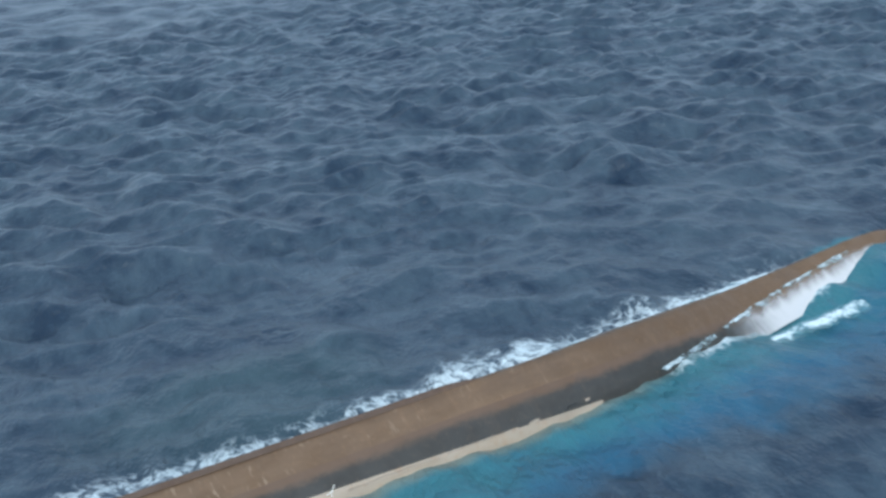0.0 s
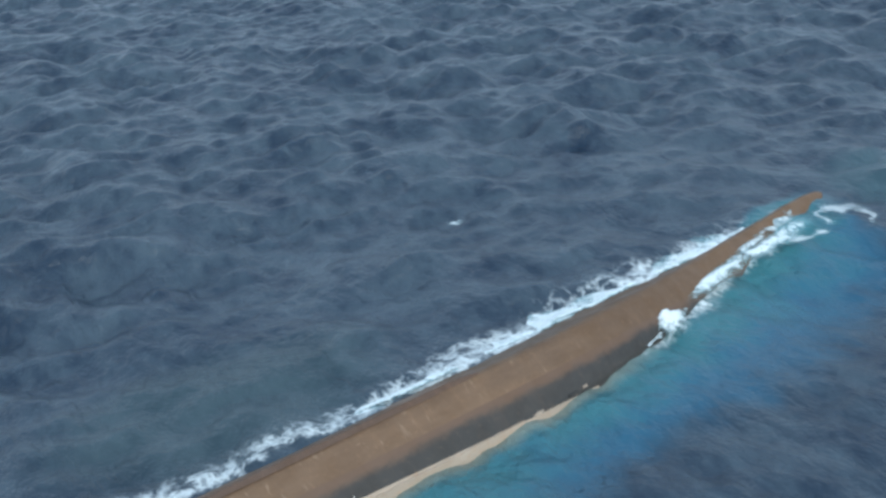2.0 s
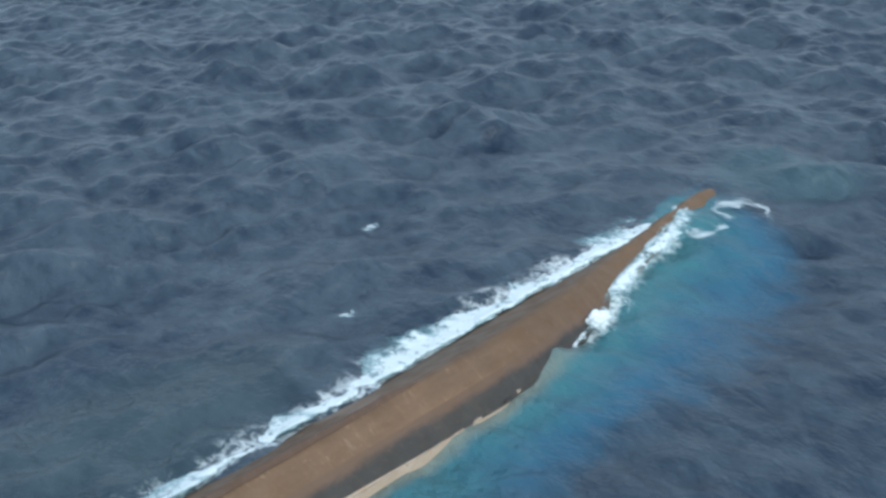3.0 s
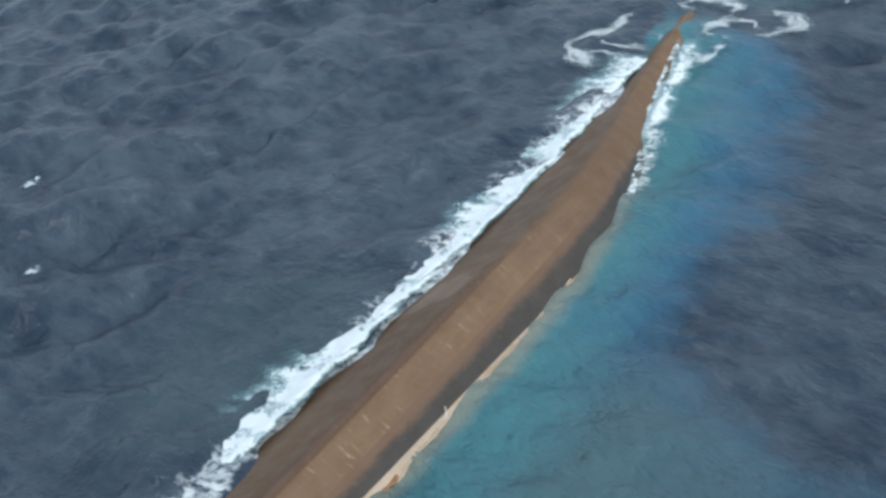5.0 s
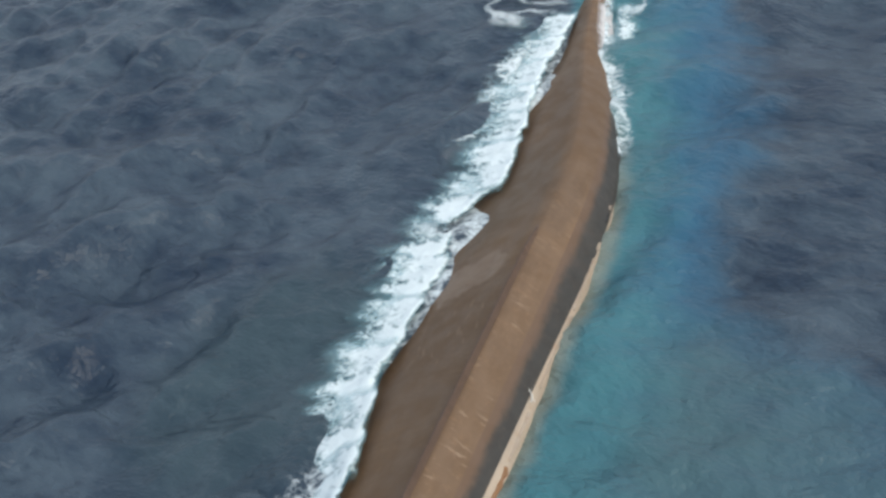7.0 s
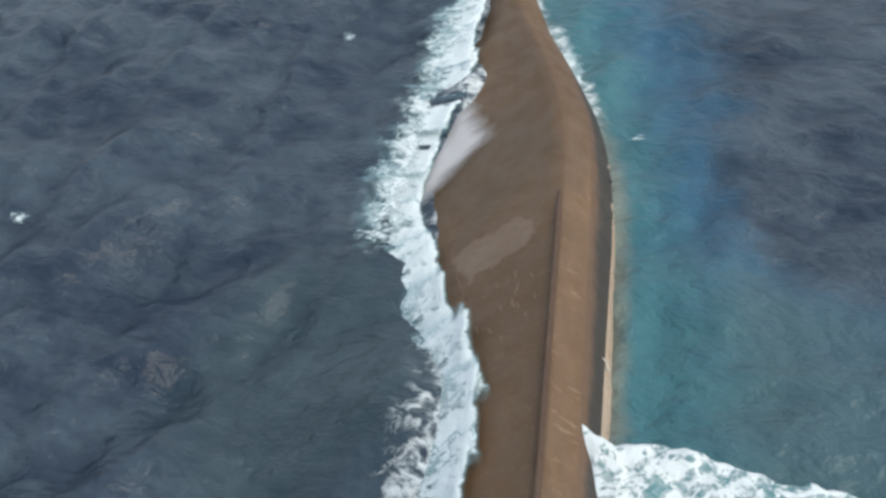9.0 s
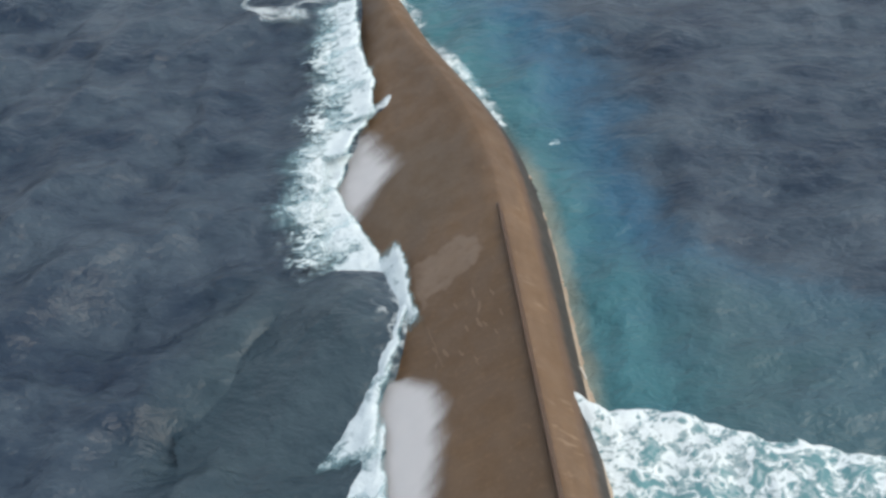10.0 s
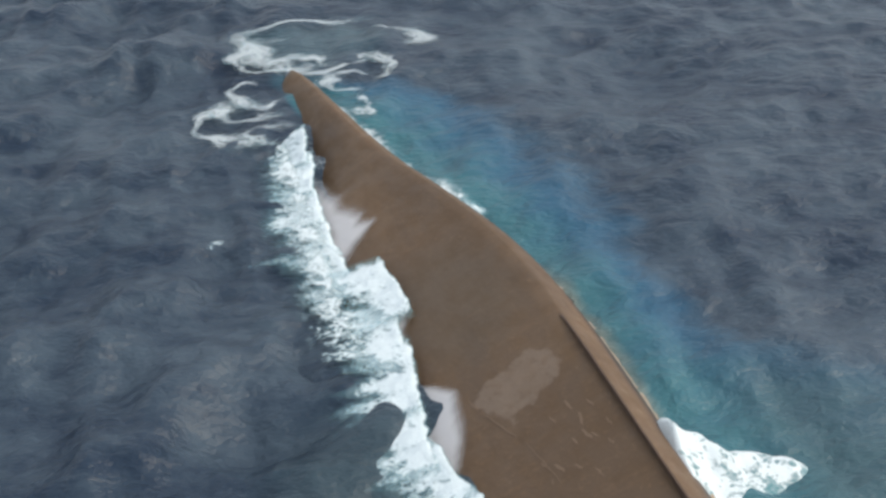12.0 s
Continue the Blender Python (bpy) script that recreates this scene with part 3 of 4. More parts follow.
def film_sheet(name, fore, aft, rise, seed, label, blunt=0.8):
    """A thin sheet of water on the sloping bottom; its own x runs up the slope, its highest point at y = 0."""
    ny, nx = int((fore + aft) / 0.12), int((rise + 1.5) / 0.12)
    Y, X = np.meshgrid(np.linspace(-aft, fore, ny), np.linspace(-1.5, rise, nx), indexing="ij")
    along = np.where(Y > 0, 1 - Y / fore, 1 + Y / aft)
    top = rise * np.clip(along, 0, 1) ** blunt * (0.90 + 0.07 * fuzz(X * 0, Y - 0.5 * X, seed, 1.0) + 0.06 * fuzz(X * 0, Y - 0.5 * X, seed + 5, 2.8))
    cover = np.clip(np.minimum((top - X) / (0.45 * rise), (X + 1.5) / 0.5), 0, 1) * np.clip(along * 6, 0, 1)
    Z = 0.03 + 0.03 * cover + 0.012 * fuzz(X, Y, seed + 1, 2.5)
    return tagged(sheet(name, np.stack([X, Y, Z], -1), ny, nx, FILM, keep=cover > 0.001, cover=cover), label, "water sheet", "sheets of water on the hull")


def ring_foam(name, rx, ry, seed, label, start=0.0, sweep=6.283, thick=2.6):
    """A curl of lacy foam drawn out round an eddy; its threads run along the curl."""
    n, m = 130, 22
    A, S = np.meshgrid(np.linspace(start, start + sweep, n), np.linspace(-1, 1, m), indexing="ij")
    f = (A - start) / sweep
    r = 1 + 0.10 * np.sin(3 * A + seed) + 0.07 * np.sin(7 * A + 2 * seed) - 0.22 * f + S * thick / (rx + ry) * (0.9 + 0.6 * np.sin(2 * A + seed))
    X, Y = rx * r * np.cos(A), ry * r * np.sin(A)
    cover = np.clip(1 - S ** 2, 0, 1) * np.clip((1 - np.abs(2 * f - 1)) * 3, 0, 1) * (0.84 + 0.16 * np.sin(4 * A + seed))
    Z = 0.26 + 0.05 * fuzz(X, Y, seed, 1.0)
    ob = sheet(name, np.stack([X, Y, Z], -1), n, m, CURL, cover=np.clip(cover, 0, 1))
    flow = ob.data.attributes.new("flow", "FLOAT_VECTOR", "POINT")
    flow.data.foreach_set("vector", np.stack([A * (rx + ry) * 0.5, S * thick, A * 0 + seed * 3.7], -1).astype(np.float32).reshape(-1))
    return tagged(ob, label, "foam", "eddies at the bow")


def ship_pose(t):
    pitch = float(np.interp(t, (0, 1, 2.5, 3.5, 5.5, 6.5, 8.5), (0.22, 0.30, 0.35, 0.18, 0.16, 0.10, 0)))
    roll = float(np.interp(t, (0, 2, 3.5, 5.5, 6.5, 8.5, 9, 10, 12), (5.7, 5.5, 5.2, 3.5, 3.2, 0.8, 0.6, 0.3, 0.1)))
    return pose(0, -13, 0, pitch, 0, 0) @ pose(5, 13, 0.4, 0, -roll, 0) @ pose(-5, 0, -0.4)


MOVING = []          # (thing, rows), riding on the swell
WASHED = []          # (thing, rows), held by the hull


def slosh(ob, x, y, z, turn, sway, heave, phase):
    """Rows for foam that surges to and fro."""
    MOVING.append((ob, [(k * 0.5, pose(x + sway * math.sin(0.575 * k + phase), y, z + heave * math.sin(0.575 * k + phase - 0.6), 0, 0, turn)) for k in range(25)]))


def wash_bank(length, width, seed):
    """A bank of wash with a steep lip at its own +x edge, thinning out to lace at -x."""
    ny, nx = int(length / 0.13), int(width / 0.13)
    Y, X = np.meshgrid(np.linspace(-length / 2, length / 2, ny), np.linspace(-width, 0.9, nx), indexing="ij")
    u = Y / (length / 2)
    lip = 0.16 + 0.18 * fuzz(X * 0, Y, seed, 0.8) + 0.08 * fuzz(X * 0, Y, seed + 6, 3.2)
    tail = width * (0.80 + 0.16 * fuzz(X * 0, Y, seed + 1, 0.9) + 0.12 * fuzz(X * 0, Y, seed + 2, 2.8))
    cover = np.clip(np.minimum(np.minimum((X + tail) / (0.75 * width), (lip - X) / 0.22), (1 - np.abs(u)) / 0.42), 0, 1)
    Z = 0.30 * cover ** 0.7 * np.exp(-((X - 0.1) / 1.1) ** 2) * (0.7 + 0.3 * fuzz(X, Y, seed + 3, 1.6))
    Z += cover * (0.07 * fuzz(X, Y, seed + 4, 1.5) + 0.05 * fuzz(X, Y, seed + 5, 4.2)) + 0.10
    ob = sheet("wash_foam", np.stack([X, Y, Z], -1), ny, nx, WASH, keep=cover > 0.001, cover=cover)
    return tagged(ob, "white wash foaming along the weather side of the hull", "foam", "wash along the hull")


# the wash: place along the hull, then seconds, where its lip meets the plating (x, z), its fall to the sea and its turn
for k, (y, rows) in enumerate((
    (-19.5, ((0, -1.5, -0.78, 28, 0), (1, -1.4, -0.60, 22, 0), (2, -1.1, 0.00, 14, 0), (3.5, -0.4, 0.56, 17, -1), (5.5, -1.9, 0.05, 5, -0), (6.5, -0.5, 0.79, 21, 2), (8.5, 0.2, 1.40, 33, 1), (9, 0.1, 1.32, 32, -2), (10, -3.0, -0.20, 18, -0), (11, -3.6, -0.50, 6, 1), (12, -3.2, -0.21, 14, 1))),
    (-16.1, ((0, -1.5, -0.78, 28, 0), (1, -1.4, -0.60, 22, 0), (2, -1.1, 0.00, 15, 1), (3.5, -0.3, 0.61, 18, -1), (5.5, -1.9, 0.05, 4, -1), (6.5, -0.7, 0.68, 21, 6), (8.5, 0.1, 1.37, 33, 1), (9, 0.3, 1.43, 32, -3), (10, -3.0, -0.20, 18, -0), (11, -3.7, -0.52, 7, 1), (12, -3.3, -0.26, 13, 1))),
    (-12.7, ((0, -1.5, -0.78, 28, 0), (1, -1.4, -0.60, 23, 0), (2, -1.2, 0.00, 14, 1), (3.5, -0.4, 0.61, 18, 5), (5.5, -1.8, 0.05, 2, -1), (6.5, -1.3, 0.38, 12, 14), (8.5, 0.1, 1.34, 32, 0), (9, 0.3, 1.45, 31, 5), (10, -3.0, -0.18, 19, -1), (11, -3.7, -0.53, 7, 1), (12, -3.4, -0.31, 11, 1))),
    (-9.3, ((0, -1.6, -0.78, 28, 0), (1, -1.5, -0.60, 24, 0), (2, -1.2, 0.00, 13, 1), (3.5, -0.7, 0.44, 14, 6), (5.5, -1.8, 0.06, 3, -2), (6.5, -2.1, -0.03, 4, 3), (8.5, 0.0, 1.26, 29, 15), (9, -0.1, 1.27, 30, 17), (10, -2.9, -0.09, 20, -8), (11, -3.8, -0.53, 9, -4), (12, -3.4, -0.36, 9, 1))),
    (-5.9, ((0, -1.6, -0.78, 28, 0), (1, -1.5, -0.60, 23, 0), (2, -1.2, 0.00, 15, 1), (3.5, -1.1, 0.27, 10, 6), (5.5, -1.7, 0.14, 5, -2), (6.5, -1.9, 0.02, 5, -3), (8.5, -1.8, 0.40, 27, 27), (9, -1.6, 0.45, 27, 16), (10, -2.0, 0.32, 29, -13), (11, -3.3, -0.30, 13, -8), (12, -3.7, -0.49, 7, 13))),
    (-2.5, ((0, -1.6, -0.78, 28, 0), (1, -1.5, -0.60, 22, 0), (2, -1.3, 0.09, 20, 1), (3.5, -1.2, 0.19, 7, 1), (5.5, -1.6, 0.22, 6, -2), (6.5, -1.7, 0.08, 5, -2), (8.5, -3.1, -0.23, 9, 14), (9, -2.6, -0.04, 15, 18), (10, -1.4, 0.62, 38, 9), (11, -2.2, 0.24, 28, -24), (12, -4.2, -0.46, 6, -1))),
    (0.9, ((0, -1.6, -0.78, 28, 1), (1, -1.5, -0.60, 20, 1), (2, -1.3, 0.09, 15, 0), (3.5, -1.3, 0.17, 4, 1), (5.5, -1.4, 0.35, 7, -4), (6.5, -1.8, 0.10, 4, 3), (8.5, -3.8, -0.54, 4, 3), (9, -3.7, -0.54, 4, 18), (10, -2.9, -0.09, 11, 22), (11, -2.5, 0.16, 15, 19), (12, -3.7, -0.24, 6, -8))),
    (4.3, ((0, -1.7, -0.54, 28, 1), (1, -1.6, -0.36, 15, 1), (2, -1.3, 0.09, 11, 0), (3.5, -1.4, 0.15, 3, 1), (5.5, -1.1, 0.50, 7, -3), (6.5, -1.4, 0.42, 6, -23), (8.5, -3.8, -0.48, 2, -1), (9, -4.2, -0.71, 3, -3), (10, -4.0, -0.52, 3, 17), (11, -3.6, -0.35, 4, 15), (12, -3.5, -0.27, 4, -11))),
    (7.7, ((0, -1.8, -0.54, 27, 1), (1, -1.7, -0.36, 14, 1), (2, -1.3, 0.09, 12, 0), (3.5, -1.5, 0.15, 5, 2), (5.5, -1.0, 0.58, 9, 2), (6.5, -0.6, 0.92, 11, 7), (8.5, -3.7, -0.41, 2, -1), (9, -4.0, -0.53, 2, -4), (10, -4.4, -0.63, 3, -15), (11, -4.2, -0.53, 3, 9), (12, -2.8, 0.12, 8, 5))),
    (11.1, ((0, -1.8, -0.55, 25, 1), (1, -1.8, -0.37, 14, 1), (2, -1.4, 0.09, 13, 0), (3.5, -1.6, 0.15, 5, 2), (5.5, -1.2, 0.49, 9, 3), (6.5, -1.1, 0.69, 10, 8), (8.5, -3.4, -0.20, 3, -2), (9, -3.3, -0.07, 6, -7), (10, -3.3, -0.07, 8, -18), (11, -3.7, -0.25, 5, -26), (12, -4.6, -0.59, 3, 14))),
    (14.5, ((0, -1.9, -0.55, 22, 1), (1, -1.8, -0.37, 15, 1), (2, -1.4, 0.09, 13, 0), (3.5, -1.7, 0.15, 5, 1), (5.5, -1.4, 0.40, 7, 4), (6.5, -1.6, 0.45, 7, 8), (8.5, -3.1, 0.06, 6, -2), (9, -2.8, 0.20, 9, -5), (10, -2.4, 0.38, 13, -1), (11, -2.2, 0.44, 13, -7), (12, -4.7, -0.60, 3, 2))),
    (17.9, ((0, -2.0, -0.56, 19, 1), (1, -1.9, -0.38, 15, 1), (2, -1.4, 0.09, 12, 0), (3.5, -1.7, 0.15, 5, 1), (5.5, -1.7, 0.26, 5, 6), (6.5, -2.0, 0.27, 5, 3), (8.5, -3.1, 0.06, 6, -2), (9, -3.0, 0.14, 8, 1), (10, -2.7, 0.27, 12, 4), (11, -2.8, 0.19, 13, 12), (12, -4.6, -0.50, 4, -6))),
    (21.3, ((0, -2.0, -0.57, 16, 1), (1, -2.0, -0.39, 10, 1), (2, -1.4, 0.08, 8, 1), (3.5, -1.8, 0.17, 5, -3), (5.5, -2.1, 0.12, 2, 6), (6.5, -2.2, 0.18, 3, 3), (8.5, -2.9, 0.18, 7, -2), (9, -2.9, 0.18, 8, 1), (10, -3.0, 0.15, 12, 4), (11, -3.3, 0.02, 14, -0), (12, -4.2, -0.31, 6, -6))),
    (24.7, ((0, -2.1, -0.57, 13, 1), (1, -2.1, -0.39, 8, 1), (2, -1.6, -0.08, 6, 1), (3.5, -1.8, 0.05, 6, -3), (5.5, -2.3, 0.04, 2, -3), (6.5, -2.4, 0.09, 2, 3), (8.5, -3.1, 0.04, 7, -3), (9, -3.3, -0.05, 8, -0), (10, -3.1, 0.10, 12, -0), (11, -3.3, 0.09, 19, -0), (12, -3.9, -0.13, 16, -6))),
)):
    bank = wash_bank(6.2, 4.6, 20 + 9 * k)
    WASHED.append((bank, [(t, pose(x + (0.05 if 1.5 < t < 4 else -0.15), y, z + (0.15 if 1.5 < t < 4 else 0.19 if 5 < t < 7 and y < 2 else 0.16 if t > 6 else 0.18 if t < 1.5 and y > 4 else 0.06), 0, -tilt, turn)) for t, x, z, tilt, turn in rows]))

def swell_mound(rx, ry, high, seed):
    """A rounded heap of sea water, its skirt under the surface."""
    n = 110
    Y, X = np.meshgrid(np.linspace(-2.1 * ry, 2.1 * ry, n), np.linspace(-2.1 * rx, 2.1 * rx, n), indexing="ij")
    q = (X / rx) ** 2 + (Y / ry) ** 2
    Z = (high + 0.45) * np.exp(-q) - 0.45 - 0.10 * q + np.exp(-q) * (0.10 * fuzz(X, Y, seed, 1.3) + 0.05 * fuzz(X, Y, seed + 1, 3.1))
    ob = sheet("swell_crest", np.stack([X, Y, Z], -1), n, n, WATER, keep=q < 4.0)
    return tagged(ob, "dark green swell heaping up against the plating", "wave")


WASHED.append((swell_mound(3.6, 5.2, 1.15, 71), [(t, pose(x, y, z, 0, 0, turn)) for t, x, y, z, turn in (
    (0, -8, -26, -1.6, 0), (6.5, -5, -20, -1.0, 0), (7.6, -3.2, -16, -0.25, 0), (8.5, -2.9, -13.0, 0.05, 0), (9, -3.0, -12.2, 0.05, -4), (9.5, -3.6, -8.5, -0.1, -10),
    (10, -4.0, -4.6, -0.25, -18), (11, -4.6, -2.0, -0.5, -18), (11.5, -5.4, 1.0, -1.0, -10), (12, -6.2, 3.6, -1.6, 0))]))

# thin lace left behind outside the wash
trail = foam_band("wash_foam", 17, 3.0, 0.10, LACE, 611, "thin lace of foam drifting off the wash", 0.1, 0.6, "wash along the hull")
MOVING.append((trail, [(0, pose(-7, 17, -2.4)), (5.0, pose(-6, 17, -1.6)), (6.3, pose(-4.6, 17, 0.02)), (8.8, pose(-5.0, 16, -0.1)), (10, pose(-5.0, 17, -0.12)), (11, pose(-5.2, 18, -0.15)), (12, pose(-5.6, 19, -0.2))]))

trail = foam_band("wash_foam", 14, 3.2, 0.10, LACE, 633, "thin lace of foam drifting off the wash", 0.1, 0.6, "wash along the hull")
MOVING.append((trail, [(0, pose(-6, 2, -2.4)), (6.5, pose(-6, 3, -1.8)), (8.8, pose(-5.4, 4.5, -0.1)), (10, pose(-5.6, 5.2, -0.1)), (11, pose(-5.8, 6.5, -0.12)), (12, pose(-6.0, 8, -0.15))]))


def place_film(x, y, low=0.0):
    slope = math.degrees(math.atan((bottom_z(x + 1, y) - bottom_z(x - 1, y)) / 2))
    return pose(x, y, bottom_z(x, y) + 0.02 - low, 0, -slope, 0)


# films: reach towards the bow, reach astern, rise up the slope, seed, bluntness, then seconds, x, y at the foot, how far it has drained away
for fore, aft, rise, seed, blunt, rows in (
        (12.0, 5.5, 4.7, 5, 1.2, ((0, -4.6, 8, 1), (7.0, -4.6, 8, 0.8), (8.2, -3.9, 7.8, 0), (9.0, -4.2, 7.2, 0), (10, -4.5, 6.8, 0), (10.6, -5.0, 7.0, 0), (11.2, -6.0, 7.0, 0.1), (12, -7.0, 7, 0.8))),
        (12.0, 3.6, 3.5, 9, 1.3, ((0, -8, 14, 1), (10.8, -7.5, 13.8, 0.7), (11.5, -5.6, 14.0, 0.0), (12, -4.8, 14.0, 0))),
        (2.2, 9.0, 3.3, 12, 0.35, ((0, -6, -10, 1), (8.4, -5.0, -10.8, 0.8), (9.1, -3.0, -10.7, 0), (10, -2.8, -10.0, 0), (11, -3.7, -9.8, 0), (12, -4.2, -9.8, 0))),
        (1.6, 5.0, 2.1, 15, 0.7, ((0, -7, -5, 1), (10.2, -6, -6.4, 0.6), (11, -4.0, -6.4, 0), (11.5, -4.1, -4, 0), (12, -3.7, -0.9, 0))),
        (2.4, 3.0, 1.6, 18, 1.0, ((0, -7, 3, 1), (10.4, -6.0, 3, 0.6), (11, -4.6, 4.6, 0), (12, -3.9, 5.6, 0)))):
    film = film_sheet("water_sheet", fore, aft, rise, seed, "thin milky water sheet draining down the plating", blunt)
    WASHED.append((film, [(t, place_film(x, y, low)) for t, x, y, low in rows]))

def bow_side(y, f, lift):
    """A place on the lee side of the bow, f from the bilge (0) to the waterline (1) and on below it."""
    xr = lee_x(y) + 0.3 * min(1.0, max(0.0, (y - 20) / 8))
    xb = (lee_x(y) - 1.44) / 1.356
    zb = bottom_z(xb, y)
    r = min(1.0, (xr - xb) / 2.4)
    a, e = Vector((xb + 0.5 * r, y, zb - 0.22 * r)), Vector((xr, y, min(0.45, 0.28 * zb)))
    k = math.sqrt(max(0.0, 1 - max(0.0, (y - 32.6) / 3.3) ** 2.6)) * 0.94 + 0.06
    p = a.lerp(e, f) if f < 1 else e + Vector((0.75, 0, -0.9)) * (f - 1) * 1.6
    p += Vector((0.13, 0, 0.10)) * r * math.sin(math.pi * min(1.0, max(0.0, f))) + Vector((0.6, 0, 0.8)) * lift
    return (-2.9 + (p.x + 2.9) * k, y, p.z)


def bow_film(y0, y1, f0, seed):
    """Water that still pours off the bow plating after a swell has gone over it."""
    ny, nx = 110, 34
    Y, S = np.meshgrid(np.linspace(y0, y1, ny), np.linspace(f0, 2.0, nx), indexing="ij")
    V = [bow_side(float(y), float(f), 0.05) for y, f in zip(Y.reshape(-1), S.reshape(-1))]
    u = (Y - y0) / (y1 - y0)
    edge = f0 + 0.25 + 0.45 * (1 - u) ** 1.5 + 0.10 * fuzz(Y, Y * 0, seed, 2.2) + 0.06 * fuzz(Y, Y * 0, seed + 1, 6.0)
    cover = np.clip(np.minimum(np.minimum((S - edge) / 0.75, u / 0.35), (1 - u) / 0.10), 0, 1)
    return tagged(sheet("water_sheet", V, ny, nx, FILM, keep=cover > 0.001, cover=cover),
                  "thin milky water sheet pouring off the bow plating", "water sheet", "sheets of water on the hull")


for film, rows in ((bow_film(15.5, 33.6, 0.34, 14), ((0, 0), (0.9, 0), (1.6, 0.5), (2.2, 1.2), (12, 1.5))),
                   (bow_film(20.5, 29.0, -0.35, 31), ((0, 1.5), (4.4, 1.2), (5.3, 0.05), (5.6, 0), (8.6, 0), (9.4, 1.0), (12, 1.5)))):
    WASHED.append((film, [(t, ship_pose(t) @ pose(-0.6 * d, 0, -0.8 * d)) for t, d in rows]))

RIGHT = "thin line of foam lapping at the lee waterline"
for k, (y, length, turn) in enumerate([(27, 9, 12), (20, 8, 15), (13, 6, 18)]):
    ob = foam_band("lap_foam", length, 0.8, 0.12, LACE, 120 + 5 * k, RIGHT, 0.1, 0.4, "foam at the lee waterline")
    slosh(ob, lee_x(y) + 0.10, y, 0.0, turn + 180, 0.15, 0.05, 1.1 * k)


stream = foam_band("lap_foam", 16, 1.7, 0.2, WASH, 171, "white water pouring off the lee side of the bow", 0.15, 0.5, "foam at the lee waterline")
MOVING.append((stream, [(t, pose(x, y, z, 0, 0, 180 + turn)) for t, x, y, z, turn in (
    (0, 3.0, 22, -1.3, 4), (0.7, 2.4, 22.5, -0.75, 5), (1.5, 1.4, 23, 0.0, 6), (2.5, 0.5, 23, 0.10, 9), (3.5, 0.5, 22.5, 0.10, 15), (5.0, 0.8, 23.5, 0.05, 12),
    (6.5, 1.3, 23, -0.1, 12), (9, 1.8, 22, -0.5, 13), (12, 2.0, 22, -0.8, 13))]))

# white water at the notch of the shoulder, late
notch = foam_band("lap_foam", 5.0, 1.1, 0.2, WASH, 187, "white water tumbling off the shoulder of the hull", 0.15, 0.5, "foam at the lee waterline")
MOVING.append((notch, [(t, pose(x, y, z, 0, 0, 198)) for t, x, y, z in ((0, 3.2, 15, -1), (7.6, 2.9, 15, -0.5), (8.5, 2.6, 15.2, 0.0), (10, 2.8, 15.6, 0.15), (12, 3.0, 15.6, 0.1))]))



def breaker():
    """A breaking crest that peels off the lee side: steep lacy face, rounded lip."""
    n, m = 120, 84
    U, S = np.meshgrid(np.linspace(0, 1, n), np.linspace(0, 1, m), indexing="ij")
    L = 17.0
    X = U * L - 1.7
    lip = 0.35 * fuzz(X, X * 0, 3, 0.9) + 0.15 * fuzz(X, X * 0, 4, 3.0)
    Y = -S * 12.0 + lip * (1 - S) - 0.34 * X
    top = (0.85 - 0.50 * U)
    Z = top * np.exp(-((S - 0.045) / 0.14) ** 2) + 0.13 * fuzz(X, Y, 6, 1.4) + 0.06 * fuzz(X, Y, 8, 3.6) + 0.42
    Z += 1.05 * np.exp(-(np.maximum(X + 1.2, 0) / 1.2) ** 2) * np.clip(S / 0.10, 0, 1)      # it climbs the side
    Z = np.where(S < 0.02, Z * 0.2 - 0.2, Z) - 4.0 * np.maximum(0, -0.75 - X)                 # and ends under the plating
    cover = np.clip(1.18 - 0.66 * S ** 0.42 - 0.34 * U + 0.4 * np.exp(-(np.maximum(X, 0) / 1.0) ** 2), 0, 1) * np.clip((1 - U) * 5, 0, 1) * np.clip((1 - S) * 4, 0, 1)
    wave = tagged(new("breaking_wave"), "breaking white wave crest peeling off the hull", "wave")
    k = 16                                   # the lip ends here and the churned back begins
    for nm, cut, lab in (("crest", slice(0, k + 1), "thick white rolling crest"), ("churned_back", slice(k, m), "churned foam over turquoise water")):
        V = np.stack([X, Y, Z], -1)[:, cut]
        ob = sheet(nm, V, n, V.shape[1], SURF, cover=cover[:, cut])
        ob.parent = wave
        tagged(ob, lab)
    return wave


surf = breaker()
MOVING.append((surf, [(0, pose(3.9, -46, -0.6)), (6.0, pose(3.9, -24, -0.4)), (7.5, pose(3.9, -18.5, 0)), (8.5, pose(3.3, -14.9, 0.3, 0, 0, 3)), (9, pose(3.25, -12.8, 0.3, 0, 0, 4)),
                      (9.5, pose(3.35, -11.6, 0.27, 0, 0, 0)), (10, pose(3.55, -10.4, 0.22, 0, 0, -4)), (10.5, pose(4.1, -9.4, 0.12, 0, 3, -6)), (11.0, pose(4.65, -8.3, 0.04, 0, 4.5, -8)), (11.5, pose(4.75, -7.4, 0.05, 0, 9, -6)), (12, pose(4.8, -6.7, 0.06, 0, 13, -4))]))


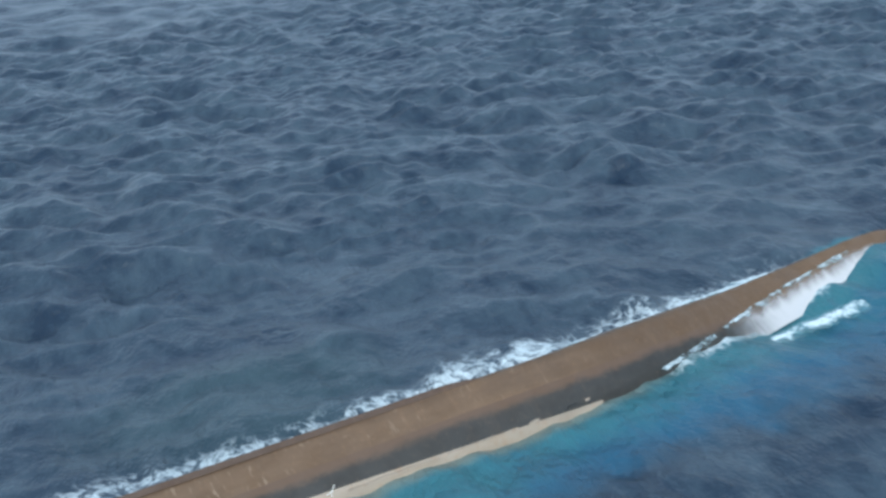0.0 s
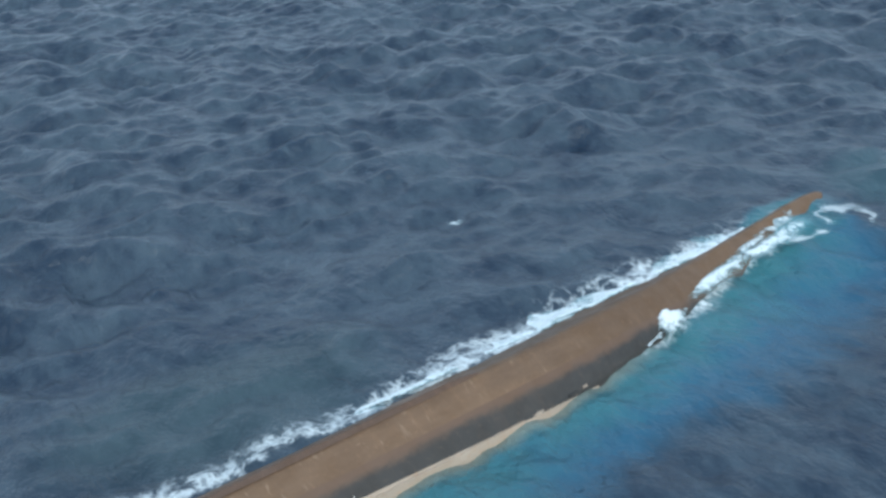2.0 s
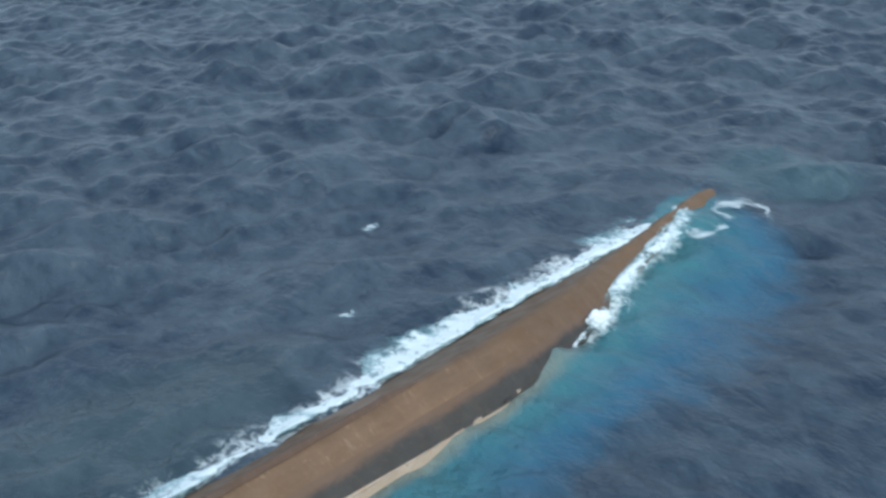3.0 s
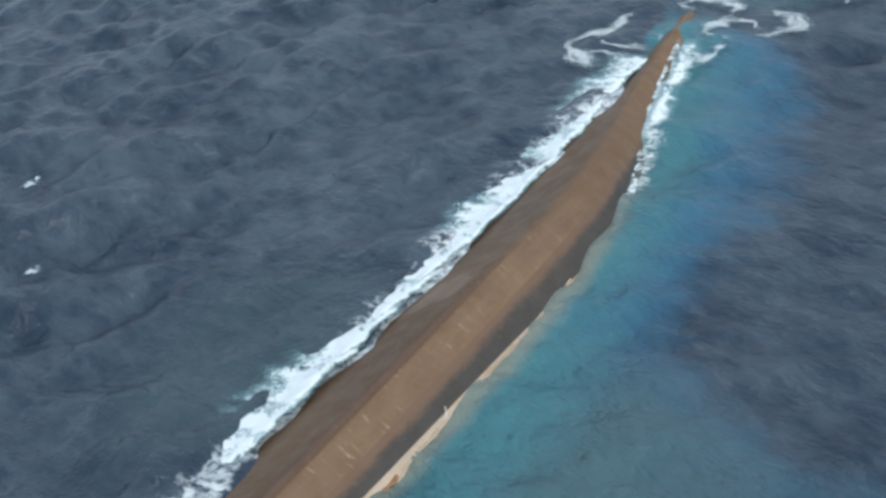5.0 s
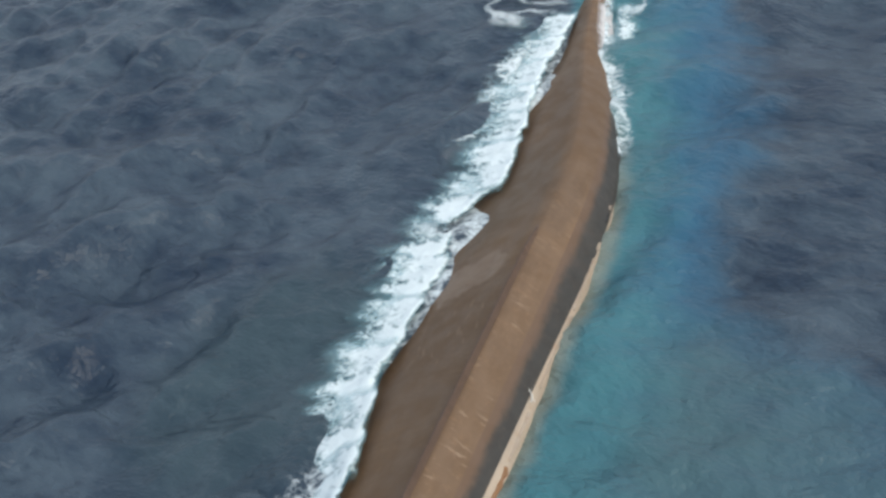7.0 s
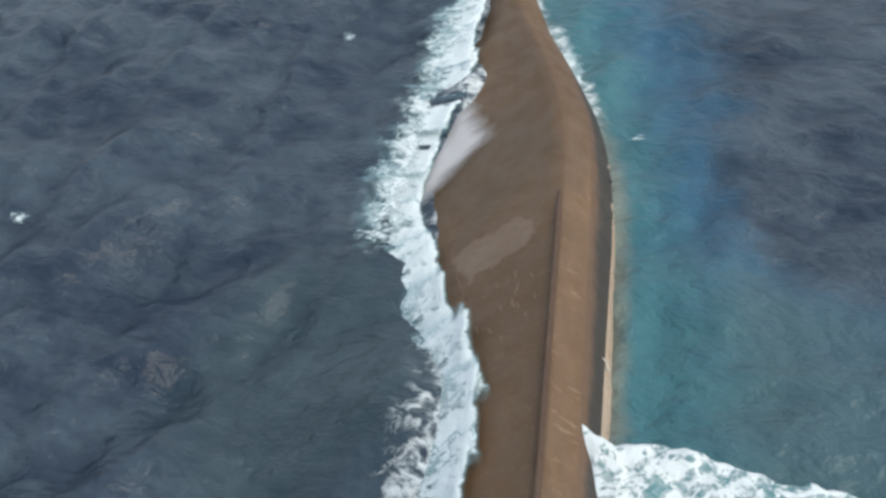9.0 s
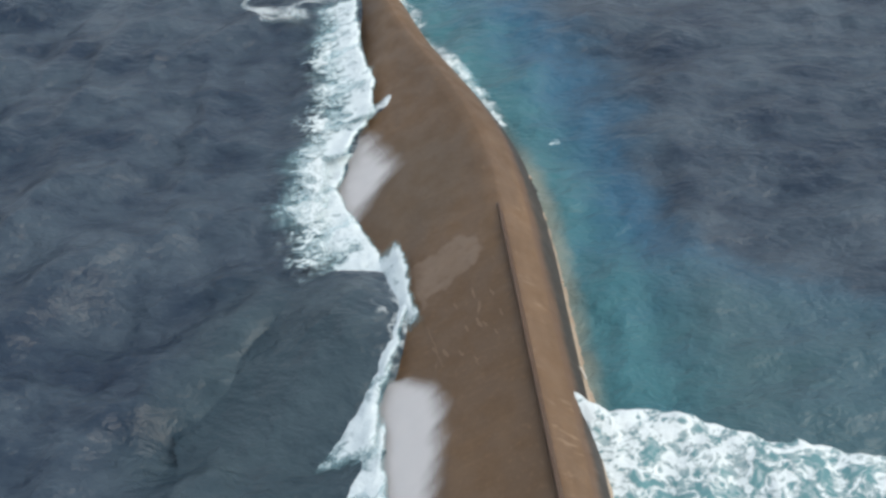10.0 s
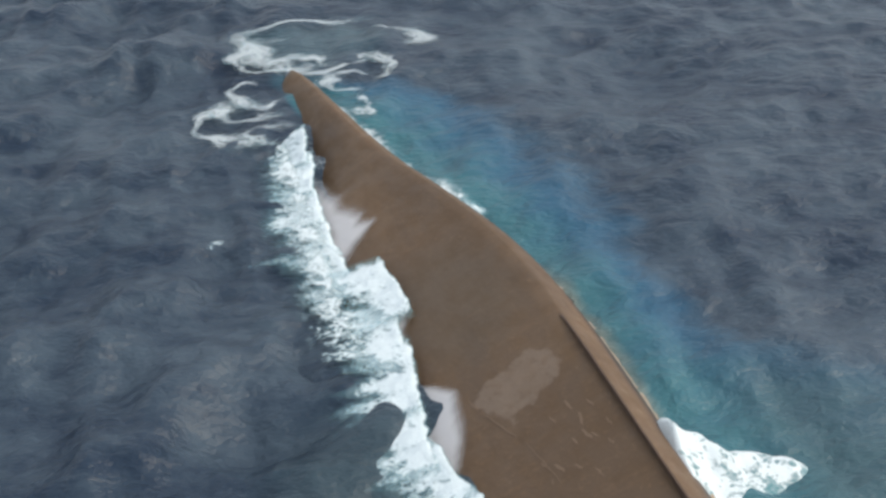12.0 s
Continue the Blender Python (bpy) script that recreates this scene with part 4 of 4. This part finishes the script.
# splash thrown up where the swell meets the lee side
def splash(name, size, seed, label):
    n, m = 40, 22
    A, S = np.meshgrid(np.linspace(0, 6.283, n), np.linspace(0, 1, m), indexing="ij")
    R = size * S * (1 + 0.22 * np.sin(3 * A + seed) + 0.12 * np.sin(8 * A))
    X, Y = R * np.cos(A), 1.25 * R * np.sin(A)
    Z = 0.75 * size * (1 - S ** 2) * (0.6 + 0.3 * fuzz(X, Y, seed, 2.0) + 0.2 * fuzz(X, Y, seed + 1, 5.0))
    return tagged(sheet(name, np.stack([X, Y, Z], -1), n, m, SPRAY, cover=np.clip(1.15 - S, 0, 1)), label, "splash")


burst = splash("splash", 1.15, 3, "white burst of spray against the hull side")
MOVING.append((burst, [(0, pose(2.7, 11.8, -0.35)), (0.5, pose(2.9, 12.1, 0.0)), (1.5, pose(3.0, 12.7, 0.15)), (2, pose(3.1, 13.1, 0.1)), (2.5, pose(3.1, 13.3, 0.0)),
                       (3.5, pose(3.4, 14.2, -0.35)), (4.4, pose(3.4, 14.6, -1.2)), (6.5, pose(5, 13, -1.6)), (12, pose(5, 13, -1.6))]))

# eddies of foam round the submerged bow: x, y, half widths, where the curl starts, its sweep, its thickness
for k, (x, y, rx, ry, a, s, thick, late) in enumerate([
        (0.2, 40.3, 6.4, 5.4, 0.4, 5.4, 1.5, 1), (-2.6, 38.6, 4.2, 3.2, 1.2, 4.6, 1.2, 1), (-2.5, 36.8, 2.2, 1.6, -0.8, 5.2, 1.0, 0), (1.9, 35.6, 2.4, 2.6, -1.6, 3.6, 1.2, 0),
        (0.7, 33.2, 2.0, 1.8, 0.0, 5.4, 1.0, 0), (-8.0, 28.2, 2.5, 2.9, 0.8, 4.8, 1.3, 0), (-6.0, 26.4, 1.5, 1.3, 0.2, 4.8, 0.9, 0), (-6.8, 30.2, 2.0, 1.8, 2.2, 3.9, 1.0, 0),
        (0.2, 29.4, 1.0, 1.3, 3.6, 4.4, 0.9, 0), (-5.6, 32.6, 2.0, 2.2, 1.2, 4.6, 1.0, 0), (4.6, 40.6, 3.0, 2.6, -1.2, 3.0, 1.2, 1)]):
    ob = ring_foam("foam_eddy", rx, ry, 2 * k + 1, "curl of lacy white foam in an eddy", a, s, thick * 1.5)
    low = -2.0 if x < -2 or late or k == 3 else -0.1
    out = 2.4 if x < -6 else 0.8
    MOVING.append((ob, [(0, pose(x + out, y - 1.2, low - 3.0, 0, 0, -16)), (1.1, pose(x + out, y - 1.1, low - 2.0, 0, 0, -15)), (1.9, pose(x + out, y - 1.0, low, 0, 0, -14)), (3.6, pose(x + out, y - 0.8, low, 0, 0, -9)),
                        (5.4, pose(x + out * 0.8, y - 0.5, -0.6 if late else 0.06, 0, 0, -6)), (8.6, pose(x + out * 0.4, y - 0.2, -0.1 if late else 0.06, 0, 0, -3)), (10.6, pose(x, y, 0.02, 0, 0, -1)), (12, pose(x, y, 0.02, 0, 0, 0))]))

# whitecaps out on the open water: x, y, length, turn, and when each one breaks
for k, (x, y, length, turn, when) in enumerate([
        (-25.5, -3.2, 2.6, 62, 5.9), (-29.8, -2.0, 1.8, 20, 5.7), (-21.7, -8.9, 1.0, 40, 5.6), (-15.8, 13.6, 1.2, 30, 2.2), (-33.4, 35.0, 2.0, 80, 0.2),
        (-60.6, 0.2, 2.4, 75, 0.5), (-16.5, 30.6, 1.0, 60, 0.5), (-17.7, 10.1, 1.0, 40, 0.5), (-7.5, 4.8, 1.1, 30, 3.5), (-15.2, 13.5, 1.0, 30, 3.5), (-11.1, 13.6, 1.1, 150, 11.9), (-18.3, 31.5, 1.0, 10, 11.1),
        (-11.0, 18.7, 1.2, 60, 8.7), (-15.2, 24.8, 1.0, 60, 8.5), (-24.2, -0.1, 1.3, 80, 8.4), (7.2, 7.0, 0.7, 20, 11.9), (6.1, 8.0, 0.7, 20, 9.2)]):
    ob = foam_band("whitecap", length, 0.7, 0.14, LACE, 300 + 3 * k, "small white crest breaking on open water", 0.1, 0.7, "whitecaps")
    rows = [(max(0.0, min(12.0, when + d)), pose(x + 0.3 * d, y + 0.5 * d, z, 0, 0, turn)) for d, z in ((-2.0, -2.4), (-0.8, 0.14), (0, 0.28), (0.8, 0.14), (2.0, -2.4))]
    kept = []
    for r in rows:
        if not kept or r[0] - kept[-1][0] > 0.05:
            kept.append(r)
    if kept[0][0] > 0.05:
        kept.insert(0, (0.0, kept[0][1]))
    if kept[-1][0] < 11.95:
        kept.append((12.0, kept[-1][1]))
    MOVING.append((ob, kept))


# ---------------------------------------------------------------- everything that moves
def swell(t):
    """The long swell under everything afloat."""
    return float(np.interp(t, (0, 1.5, 2.5, 3.5, 6, 8.5, 10, 12), (0.06, 0.24, 0.36, 0.36, 0.22, 0.05, 0.0, 0.0)))


def trough(t):
    """How far the sea falls away towards the bow before the swell comes through, in degrees."""
    return float(np.interp(t, (0, 2.5, 3.5, 5.5, 6.5), (-0.55, -0.62, -0.75, -0.2, 0)))


def motions():
    walk(sea, [(k * 0.5, pose(-9 + 0.75 * k, -4 + k / 3, 0.10 + swell(k * 0.5), trough(k * 0.5))) for k in range(25)])
    # the ship works in the swell: its bow settles and it rolls slowly back to the lee
    walk(ship, [(t, ship_pose(t)) for t in (0, 1, 2, 3, 3.5, 4.5, 5.5, 6.5, 7.5, 8.5, 9, 10, 11, 12)])
    for thing, rows in WASHED:
        walk(thing, rows)
    for thing, rows in MOVING:
        walk(thing, [(t, pose(0, 0, swell(t)) @ m) for t, m in rows])


motions()
